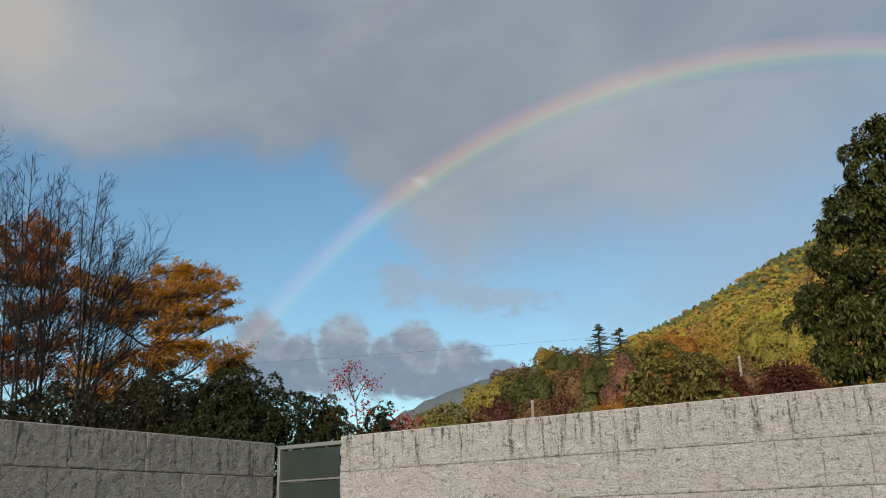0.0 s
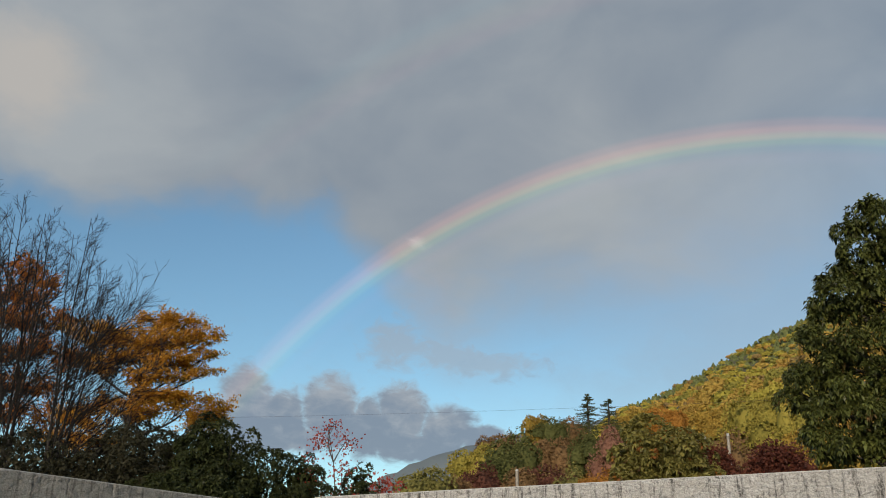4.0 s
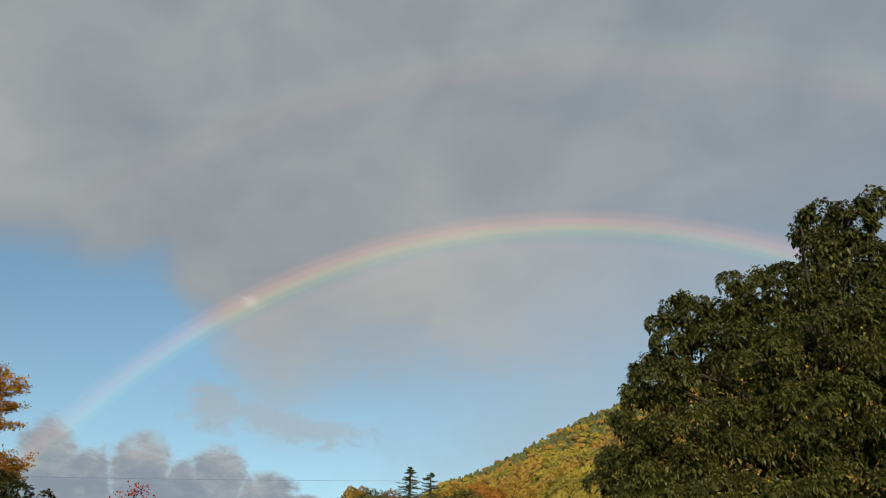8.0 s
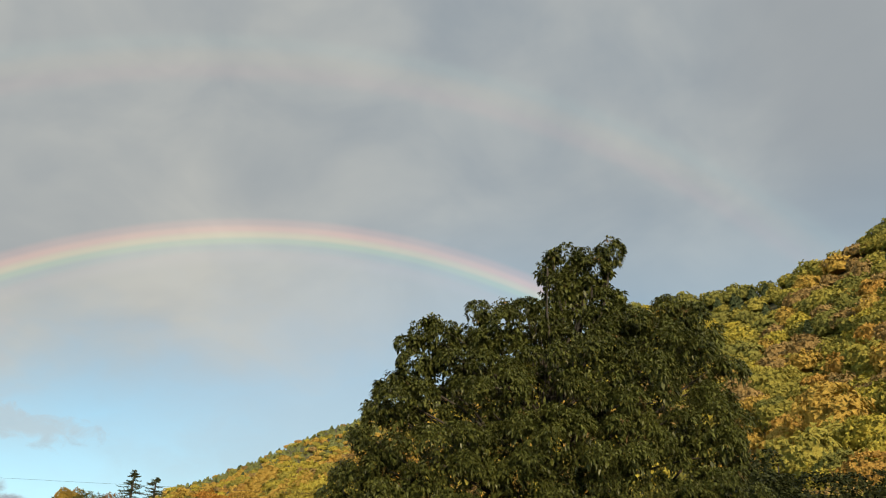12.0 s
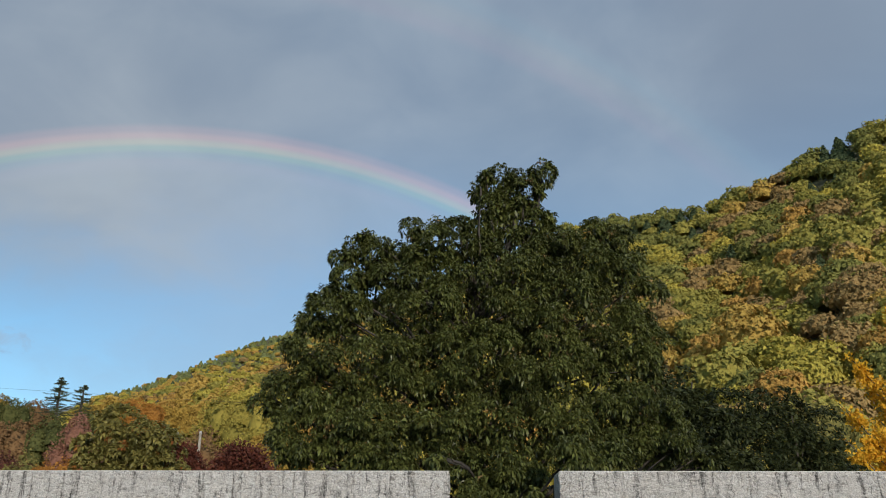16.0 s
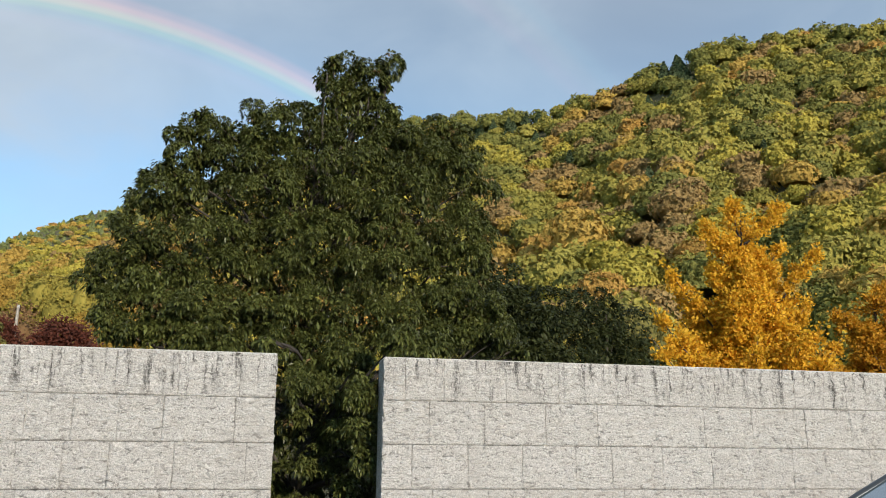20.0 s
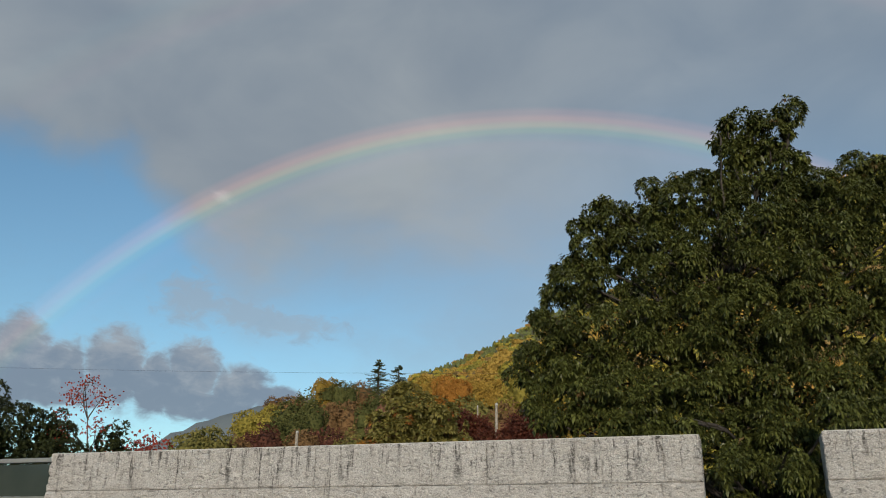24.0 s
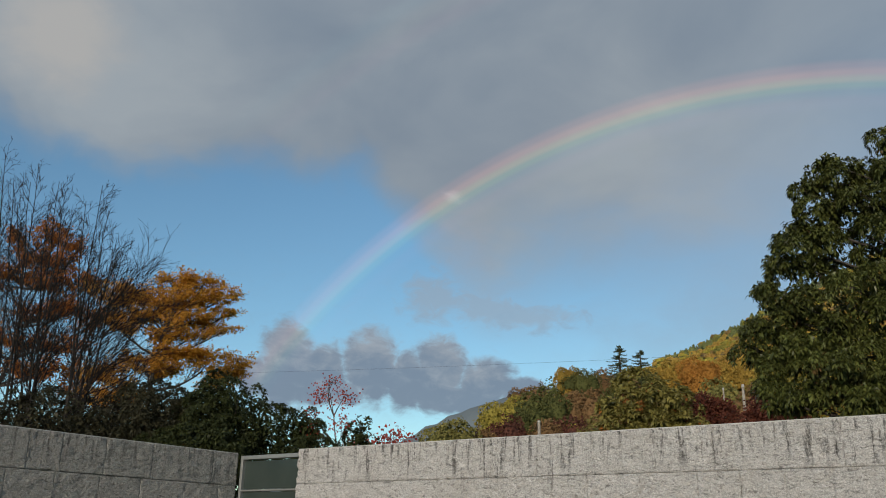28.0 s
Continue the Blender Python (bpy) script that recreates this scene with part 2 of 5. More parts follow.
GRANITE = granite("split granite", 1.0, (0.625, 0.602, 0.582))
# side wall tint: mossy stone, darkened further for shade under grazing sun
GRANITE_SIDE = granite("mossy split granite darkened for shade", 0.7, (0.375, 0.365, 0.338))
MORTAR, _n, _s = material("dark joint mortar", 0.95)
_n.put(_s.inputs["Base Color"], _n.mix(_n.noise(here(_n), 30.0), (0.07, 0.067, 0.064), (0.14, 0.135, 0.13)))
COPING, _n, _s = material("sawn granite edge", 0.8)
_n.put(_s.inputs["Base Color"], _n.mix(_n.noise(here(_n), 60.0), (0.42, 0.41, 0.39), (0.60, 0.58, 0.55)))
ASPHALT, _n, _s = material("asphalt", 0.9)
_a = _n.noise(here(_n), 160.0, 3.0, 0.7)
_n.put(_s.inputs["Base Color"], _n.mix(_a, (0.035, 0.035, 0.036), (0.075, 0.073, 0.07)))
bump(_n, _s, _a, 0.5, 0.01)
SOIL, _n, _s = material("leaf littered soil", 0.95)
_a = _n.noise(here(_n), 0.5, 6.0, 0.65)
_n.put(_s.inputs["Base Color"], _n.mix(_a, (0.045, 0.046, 0.020), (0.13, 0.115, 0.050)))
bump(_n, _s, _n.noise(here(_n), 3.0, 5.0), 0.6, 0.2)
ALUMINIUM, _n, _s = material("weathered aluminium", 0.45)
_n.put(_s.inputs["Base Color"], _n.mix(_n.noise(here(_n), 12.0), (0.20, 0.205, 0.20), (0.30, 0.305, 0.295)))
_s.inputs["Metallic"].default_value = 0.35
PANE, _n, _s = material("green grey obscured glass", 0.22)
_n.put(_s.inputs["Base Color"], _n.mix(_n.noise(here(_n), 2.0), (0.035, 0.050, 0.045), (0.065, 0.082, 0.073)))
_s.inputs["Transmission Weight"].default_value = 0.25
CONCRETE, _n, _s = material("grey concrete", 0.85)
_n.put(_s.inputs["Base Color"], _n.mix(_n.noise(here(_n), 7.0, 5.0), (0.30, 0.295, 0.285), (0.46, 0.45, 0.43)))
BARK = bark_material("grey brown bark", (0.035, 0.028, 0.022), (0.12, 0.10, 0.08))
BARK_DARK = bark_material("dark wet bark", (0.022, 0.018, 0.015), (0.07, 0.058, 0.047))
TWIG = bark_material("dark thin twigs", (0.008, 0.006, 0.005), (0.026, 0.020, 0.016))
POLE_MAT = bark_material("pale weathered pole", (0.20, 0.17, 0.14), (0.40, 0.36, 0.31))
CABLE, _n, _s = material("black cable", 0.6)
_s.inputs["Base Color"].default_value = (0.03, 0.03, 0.035, 1)
# aerial haze is put into this base colour as pale blue-grey
FAR_HILL_HAZED, _n, _s = material("distant wooded mountain with haze in its colour", 1.0)
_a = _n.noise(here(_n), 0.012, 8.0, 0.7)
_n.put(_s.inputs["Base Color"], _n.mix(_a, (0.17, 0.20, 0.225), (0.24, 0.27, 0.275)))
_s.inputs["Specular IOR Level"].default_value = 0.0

OAK = leaf_material("evergreen oak leaves", (0.009, 0.014, 0.004), (0.150, 0.166, 0.040), 0.45, 0.33, 0.10, 1.8)
OAK_DRY = leaf_material("browning oak leaves", (0.09, 0.065, 0.025), (0.24, 0.15, 0.06), 0.6, 0.3, 0.25)
SHRUB = leaf_material("dark shrub leaves", (0.010, 0.016, 0.006), (0.066, 0.076, 0.022), 0.6, 0.25, 0.12, 1.2)
SHRUB_DULL = leaf_material("dull brown green shrub leaves", (0.018, 0.019, 0.010), (0.070, 0.062, 0.030), 0.6, 0.3, 0.15, 1.0)
OLIVE_LEAF = leaf_material("olive green broad leaves", (0.085, 0.086, 0.024), (0.340, 0.290, 0.075), 0.55, 0.3, 0.2, 0.9)
RUST_LEAF = leaf_material("rust orange leaves", (0.20, 0.075, 0.020), (0.40, 0.18, 0.040), 0.6, 0.25, 0.25, 0.9)
WINE_LEAF = leaf_material("wine red maple leaves", (0.055, 0.016, 0.011), (0.16, 0.050, 0.028), 0.6, 0.25, 0.2, 0.9)
GINKGO = leaf_material("bright yellow ginkgo leaves", (0.50, 0.265, 0.014), (0.86, 0.53, 0.034), 0.6, 0.25, 0.35, 0.5)
GINKGO_DEEP = leaf_material("deep amber leaves", (0.36, 0.17, 0.011), (0.66, 0.36, 0.022), 0.6, 0.25, 0.35, 0.5)
MAPLE = leaf_material("amber maple leaves", (0.34, 0.140, 0.016), (0.72, 0.39, 0.044), 0.6, 0.25, 0.4, 0.45)
MAPLE_RED = leaf_material("rust red leaves", (0.27, 0.085, 0.014), (0.50, 0.19, 0.030), 0.6, 0.25, 0.4, 0.5)
SCARLET = leaf_material("scarlet leaves", (0.26, 0.030, 0.022), (0.46, 0.095, 0.060), 0.6, 0.25, 0.35, 0.8)
# crown colours lifted past real foliage, distance haze painted into them
WOODS = [
    leaf_material("olive crowns", (0.230, 0.213, 0.048), (0.494, 0.425, 0.099), 0.85, 0.05, 0.05, 0.06, 0.32, 1.2),
    leaf_material("yellow green crowns", (0.316, 0.276, 0.051), (0.644, 0.523, 0.095), 0.85, 0.05, 0.05, 0.06, 0.32, 1.2),
    leaf_material("dark green crowns", (0.144, 0.149, 0.041), (0.333, 0.316, 0.087), 0.85, 0.05, 0.05, 0.06, 0.32, 1.2),
    leaf_material("ochre crowns", (0.356, 0.241, 0.057), (0.690, 0.466, 0.113), 0.85, 0.05, 0.05, 0.06, 0.32, 1.2),
    leaf_material("orange crowns", (0.380, 0.224, 0.057), (0.644, 0.397, 0.103), 0.85, 0.05, 0.05, 0.06, 0.32, 1.2),
    leaf_material("russet crowns", (0.259, 0.178, 0.071), (0.494, 0.339, 0.138), 0.85, 0.05, 0.05, 0.06, 0.32, 1.2),
    leaf_material("burgundy crowns", (0.114, 0.039, 0.033), (0.258, 0.094, 0.070), 0.85, 0.05, 0.05, 0.06, 0.32, 1.2),
    leaf_material("blue green conifers", (0.053, 0.076, 0.039), (0.137, 0.167, 0.079), 0.85, 0.05, 0.05, 0.06, 0.32, 1.2),
    leaf_material("dusty pink crowns", (0.319, 0.152, 0.114), (0.516, 0.274, 0.198), 0.85, 0.05, 0.05, 0.06, 0.32, 1.2),
    leaf_material("pale green plantation", (0.160, 0.190, 0.076), (0.296, 0.312, 0.124), 0.85, 0.05, 0.05, 0.06, 0.32, 1.2),
]
# darker woods palette: own leaf tone plus a dimmed sun put into colour
GROVE_DIMMED = [
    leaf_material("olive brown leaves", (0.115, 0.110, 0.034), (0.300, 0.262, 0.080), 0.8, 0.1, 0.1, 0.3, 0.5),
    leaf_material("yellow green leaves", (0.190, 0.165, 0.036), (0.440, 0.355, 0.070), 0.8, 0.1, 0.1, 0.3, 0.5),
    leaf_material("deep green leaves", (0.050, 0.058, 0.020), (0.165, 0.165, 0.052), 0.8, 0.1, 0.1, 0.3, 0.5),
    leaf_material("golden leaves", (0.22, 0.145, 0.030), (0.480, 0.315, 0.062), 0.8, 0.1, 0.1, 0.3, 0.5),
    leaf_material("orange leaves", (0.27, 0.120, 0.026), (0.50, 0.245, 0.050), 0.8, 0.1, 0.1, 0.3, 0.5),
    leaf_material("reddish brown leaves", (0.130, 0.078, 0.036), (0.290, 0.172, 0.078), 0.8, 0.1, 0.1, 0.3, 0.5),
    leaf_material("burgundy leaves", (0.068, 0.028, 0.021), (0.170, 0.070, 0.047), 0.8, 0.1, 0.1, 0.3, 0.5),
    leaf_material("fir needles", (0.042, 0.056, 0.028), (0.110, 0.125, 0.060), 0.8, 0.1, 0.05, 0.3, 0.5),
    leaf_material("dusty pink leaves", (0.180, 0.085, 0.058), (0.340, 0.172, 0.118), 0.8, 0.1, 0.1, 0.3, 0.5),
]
OLIVE, LIME, DARK, OCHRE, ORANGE, RUSSET, BURGUNDY, CONIFER, PINK, PALE = range(10)

# ---- geometry helpers ----


def part(name, data, mat, parent=None, label="", smooth=False):
    """One mesh object from a bmesh or from (verts, faces), under a thing or a part."""
    me = bpy.data.meshes.new(name)
    if isinstance(data, bmesh.types.BMesh):
        data.to_mesh(me)
        data.free()
    else:
        me.from_pydata(np.asarray(data[0]).tolist(), [], np.asarray(data[1]).tolist() if isinstance(data[1], np.ndarray) else data[1])
    for m in mat if isinstance(mat, (list, tuple)) else [mat]:
        me.materials.append(m)
    if len(data) > 2 if isinstance(data, tuple) else False:
        me.polygons.foreach_set("material_index", np.asarray(data[2], np.int32))
    if len(data) > 3 if isinstance(data, tuple) else False:
        me.polygons.foreach_set("use_smooth", np.asarray(data[3], bool))
    if smooth:
        me.shade_smooth()
    ob = new(name, me)
    if parent is not None:
        ob.parent = parent
        ob.matrix_parent_inverse = Matrix.Translation(parent.matrix_basis.translation).inverted() if parent.parent is None else Matrix()
    if label:
        tagged(ob, label)
    return ob


def thing(name, at, label, category, group="", kind=""):
    """An empty at a thing's base; its parts are built in world coordinates."""
    ob = new(name)
    ob.matrix_basis = Matrix.Translation(at)
    ob.empty_display_size = 0.2
    return tagged(ob, label, category, group, kind)


def join(parts):
    """Joins (verts, faces) pairs of arrays with the same number of corners a face."""
    verts, faces, base = [], [], 0
    for v, f in parts:
        verts.append(v)
        faces.append(np.asarray(f) + base)
        base += len(v)
    return np.concatenate(verts), np.concatenate(faces)


def box(bm, lo, hi, bevel=0.0):
    """Adds a box to a bmesh."""
    made = bmesh.ops.create_cube(bm, size=1.0)["verts"]
    lo, hi = Vector(lo), Vector(hi)
    for v in made:
        v.co = Vector([(lo[i] + hi[i]) / 2 + v.co[i] * (hi[i] - lo[i]) for i in range(3)])
    if bevel:
        edges = list({e for v in made for e in v.link_edges})
        bmesh.ops.bevel(bm, geom=edges, offset=bevel, segments=2, affect="EDGES", profile=0.5)
    return bm


def tube(points, radii, sides=6):
    """A tapered tube of quads along a line of points."""
    pts = np.asarray(points, float)
    n = len(pts)
    tangent = np.gradient(pts, axis=0)
    tangent /= np.linalg.norm(tangent, axis=1, keepdims=True) + 1e-9
    ref = np.where(np.abs(tangent[:, 2:3]) > 0.9, [[1.0, 0, 0]], [[0, 0, 1.0]])
    u = np.cross(tangent, ref)
    u /= np.linalg.norm(u, axis=1, keepdims=True) + 1e-9
    w = np.cross(tangent, u)
    a = np.arange(sides) * 2 * math.pi / sides
    ring = np.cos(a)[None, :, None] * u[:, None] + np.sin(a)[None, :, None] * w[:, None]
    v = (pts[:, None] + ring * np.asarray(radii, float)[:, None, None]).reshape(-1, 3)
    i, k = np.meshgrid(np.arange(n - 1), np.arange(sides), indexing="ij")
    k2 = (k + 1) % sides
    f = np.stack([i * sides + k, i * sides + k2, (i + 1) * sides + k2, (i + 1) * sides + k], -1).reshape(-1, 4)
    return v, f


def bent(a, b, rng, sag=0.0, wobble=0.06, n=6):
    """Points along a slightly crooked limb from a to b."""
    a, b = np.asarray(a, float), np.asarray(b, float)
    s = np.linspace(0, 1, n)[:, None]
    d = np.linalg.norm(b - a)
    mid = rng.normal(0, wobble * d, 3) * (1, 1, 0.5) + (0, 0, sag * d)
    return a + (b - a) * s + mid * 4 * s * (1 - s) + rng.normal(0, 0.012 * d, (n, 3)) * np.sin(math.pi * s)


def unit(v):
    return v / (np.linalg.norm(v, axis=-1, keepdims=True) + 1e-9)


def leaf_quads(base, axis, length, width, rng, fold=0.25):
    """A pointed leaf, folded along its rib, at every base along its axis."""
    n = len(base)
    side = unit(np.cross(axis, rng.normal(0, 1, (n, 3))))
    up = np.cross(side, axis)
    length = np.broadcast_to(np.asarray(length, float), (n,))[:, None] * rng.uniform(0.7, 1.25, (n, 1))
    width = np.broadcast_to(np.asarray(width, float), (n,))[:, None] * rng.uniform(0.75, 1.2, (n, 1))
    mid = base + axis * length * 0.45
    v = np.stack([base, mid + side * width / 2 + up * width * fold, base + axis * length, mid - side * width / 2 + up * width * fold], 1)
    return v.reshape(-1, 3), np.arange(4 * n).reshape(-1, 4)


def crown(blobs, clusters, per, length, width, rng, droop=0.5, inner=0.2, spread=0.5, shell=0.16):
    """Leaves in tufts over a set of ellipsoids (x, y, z, rx, ry, rz)."""
    b = np.asarray(blobs, float)
    area = (b[:, 3] * b[:, 5] + b[:, 4] * b[:, 5] + b[:, 3] * b[:, 4])
    pick = rng.choice(len(b), clusters * 3, p=area / area.sum())
    u = unit(rng.normal(0, 1, (len(pick), 3)))
    r = np.where(rng.random(len(pick)) < inner, rng.uniform(0.3, 0.9, len(pick)), 1.0 - np.abs(rng.normal(0, shell, len(pick))) + rng.normal(0, 0.05, len(pick)))
    c = b[pick, :3] + u * b[pick, 3:] * r[:, None]
    deep = np.full(len(pick), 9.0)
    for k in range(len(b)):
        q = np.linalg.norm((c - b[k, :3]) / b[k, 3:], axis=1)
        deep = np.where(pick == k, deep, np.minimum(deep, q))
    keep = (deep > 0.86) | (rng.random(len(pick)) < 0.16)
    c, u = c[keep][:clusters], u[keep][:clusters]
    n = len(c)
    base = np.repeat(c, per, 0) + rng.normal(0, length * spread, (n * per, 3))
    axis = unit(np.repeat(u, per, 0) * 0.55 + unit(rng.normal(0, 1, (n * per, 3))) * 0.85 + (0, 0, -droop))
    return leaf_quads(base, axis, length, width, rng)


def roughen(blobs, rng, share=0.42, count=5):
    """Adds smaller masses on the outside of each, so that the outline grows uneven."""
    b = np.asarray(blobs, float)
    out = [np.concatenate([b[:, :3], b[:, 3:] * 0.88], 1)]
    for k in range(count):
        u = unit(rng.normal(0, 1, (len(b), 3)) + (0, -0.3, 0.1))
        r = b[:, 3:] * rng.uniform(share * 0.7, share * 1.2, (len(b), 1))
        out.append(np.concatenate([b[:, :3] + u * b[:, 3:] * 0.80, np.maximum(r, r.mean(1, keepdims=True) * 0.8)], 1))
    return np.concatenate(out)


def drooping_leaves(base, axis, length, width, rng, hang):
    """A leaf of two facets at every base: it leaves along its axis and hangs down towards its tip."""
    n = len(base)
    length = np.broadcast_to(np.asarray(length, float), (n,))[:, None] * rng.uniform(0.75, 1.25, (n, 1))
    width = np.broadcast_to(np.asarray(width, float), (n,))[:, None] * rng.uniform(0.8, 1.2, (n, 1))
    side = unit(np.cross(axis, np.array([0.0, 0.0, 1.0]) + rng.normal(0, 0.35, (n, 3))))
    mid = base + axis * length * 0.48
    tip = mid + unit(axis * 0.75 + (0, 0, -hang)) * length * 0.52
    v = np.stack([base, mid + side * width / 2, mid - side * width / 2, tip], 1).reshape(-1, 3)
    q = np.arange(n)[:, None] * 4
    return v, np.concatenate([q + (0, 1, 2), q + (2, 1, 3)], 1).reshape(-1, 3)


WHORL = 13


def lobed_crown(blobs, spacing, leaves, length, width, rng, size=(0.7, 1.0), fill=0.25, hang=0.75):
    """Whorls of hanging leaves on rounded lobes spread on the outside of a set of ellipsoids; the lobes shade one another."""
    b = np.array(blobs, float)
    b[:, 3:] = np.maximum(b[:, 3:] - 0.45 * spacing, 0.50 * b[:, 3:])
    area = (b[:, 3] * b[:, 5] + b[:, 4] * b[:, 5] + b[:, 3] * b[:, 4])
    pick = rng.choice(len(b), 6000, p=area / area.sum())
    u = unit(rng.normal(0, 1, (len(pick), 3)))
    c = b[pick, :3] + u * b[pick, 3:] * rng.uniform(0.80, 1.0, (len(pick), 1))
    deep = np.full(len(pick), 9.0)
    for k in range(len(b)):
        q = np.linalg.norm((c - b[k, :3]) / b[k, 3:], axis=1)
        deep = np.where(pick == k, deep, np.minimum(deep, q))
    c, u = c[deep > 0.80], u[deep > 0.80]
    chosen = []
    for i in range(len(c)):
        if not chosen or (((c[chosen] - c[i]) ** 2).sum(1) > spacing**2).all():
            chosen.append(i)
    c, u = c[chosen], u[chosen]
    n = len(c)
    reach = spacing * rng.uniform(*size, n)
    tufts = leaves // WHORL
    weight = reach**2 * np.where(u[:, 1] < 0.35, 1.0, 0.3)
    share = rng.choice(n, tufts, p=weight / weight.sum())
    out = unit(u * (1, 1, 0.6) + (0, 0, 0.45))[share]
    ray = unit(rng.normal(0, 1, (tufts, 3)) + out * 1.15)
    spot = c[share] + ray * (reach[share] * rng.uniform(0.62, 1.05, tufts))[:, None] * (1, 1, 0.78)
    spot, ray = np.repeat(spot, WHORL, 0), unit(np.repeat(ray, WHORL, 0) + (0, 0, 0.25))
    around = unit(np.cross(ray, rng.normal(0, 1, ray.shape)))
    lift = rng.uniform(0.1, 0.9, (len(spot), 1))
    axis = unit(around + ray * lift)
    base = spot + axis * length * rng.uniform(0.05, 0.3, (len(spot), 1))
    m = int(leaves * fill)
    even = np.sqrt(area)
    pick = rng.choice(len(b), m, p=even / even.sum())
    inside = b[pick, :3] + unit(rng.normal(0, 1, (m, 3))) * b[pick, 3:] * rng.uniform(0.20, 1.0, (m, 1))
    base, axis = np.concatenate([base, inside]), np.concatenate([axis, unit(rng.normal(0, 1, (m, 3)))])
    big = np.concatenate([np.ones(len(spot)), np.full(m, 1.35)])
    return drooping_leaves(base, axis, length * big, width * big**2, rng, hang)


def tree(name, at, blobs, clusters, per, length, width, leaf, bark, label, seed, trunk_r=0.16, droop=0.5, inner=0.2, spread=0.5, group="", top=None, category="tree", shell=0.16, twigs=0, second=None, sprays=None, rough=0, lobes=(0.55, 0.95)):
    """A tree of a tapered trunk with limbs into each mass of leaves, and a leafy crown."""
    rng = np.random.default_rng(seed)
    root = thing(name, at, label, category, group)
    b = np.asarray(blobs, float)
    low, high = b[:, 2].min(), (b[:, 2] + b[:, 5] * 0.4).max() if top is None else top
    c = b[:, :3].mean(0)
    at = np.asarray(at, float)
    lead = np.array([c[0], c[1], high])
    stem = bent(at - (0, 0, 0.3), lead, rng, 0.0, 0.03, 9)
    wood = [tube(stem, np.linspace(trunk_r, trunk_r * 0.18, 9), 8)]
    for k in range(len(b)):
        i = int(np.clip(np.argmin(np.abs(stem[:, 2] - (b[k, 2] - 0.7 * abs(b[k, 0] - c[0]) - b[k, 5] * 0.3))), 1, 7))
        end = b[k, :3] + (0, 0, b[k, 5] * 0.3)
        limb = bent(stem[i], end, rng, 0.04, 0.06, 6)
        wood.append(tube(limb, np.linspace(trunk_r * (0.13 if sprays else 0.45), trunk_r * 0.05, 6), 5))
        for _ in range(twigs):
            u = unit(rng.normal(0, 1, 3) + (0, 0, 0.2))
            tip = b[k, :3] + u * b[k, 3:] * (0.6 if sprays else 0.95)
            wood.append(tube(bent(limb[rng.integers(2, 6)], tip, rng, 0.03, 0.08, 5), np.linspace(trunk_r * 0.14, trunk_r * 0.03, 5), 3))
    part("trunk", join(wood), bark, root, smooth=True)
    masses = roughen(blobs, rng, 0.45, rough) if rough and not sprays else blobs
    if sprays:
        v, f = lobed_crown(blobs, sprays, clusters * per, length, width, rng, lobes, inner, droop)
    else:
        v, f = crown(masses, clusters, per, length, width, rng, droop, inner, spread, shell)
    mats = [leaf] if second is None else [leaf, second[0]]
    if second is None:
        part("crown", (v, f), leaf, root)
    else:
        run = 2 * WHORL if sprays else per
        blocky = np.repeat(rng.random(len(f) // run + 1) < second[1], run)[: len(f)].astype(np.int32)
        part("crown", (v, f, blocky), mats, root)
    return root


def across(at, u, z, ru, rz, deep=0.9, back=0.0):
    """A mass beside a foot point, u metres to the side as seen from the car park."""
    d = unit(np.array([at[0] - EYE.x, at[1] - EYE.y]))
    x, y = at[0] + d[1] * u + d[0] * back, at[1] - d[0] * u + d[1] * back
    return (x, y, z, ru, max(ru * deep, rz), rz)


def leaves_along(lines, count, spread, length, width, rng, rise=0.0):
    """Small leaves scattered about shoots, thicker towards their tips."""
    p = np.asarray(lines, float)
    which = rng.integers(0, len(p), count)
    s = rng.uniform(0.12, 1.02, count) ** 0.75 * (p.shape[1] - 1)
    i = np.clip(s.astype(int), 0, p.shape[1] - 2)
    f = (s - i)[:, None]
    base = p[which, i] * (1 - f) + p[which, i + 1] * f + rng.normal(0, 1, (count, 3)) * spread
    way = unit(p[which, i + 1] - p[which, i])
    return leaf_quads(base, unit(way * 0.5 + rng.normal(0, 0.6, (count, 3)) + (0, 0, rise)), length, width, rng)


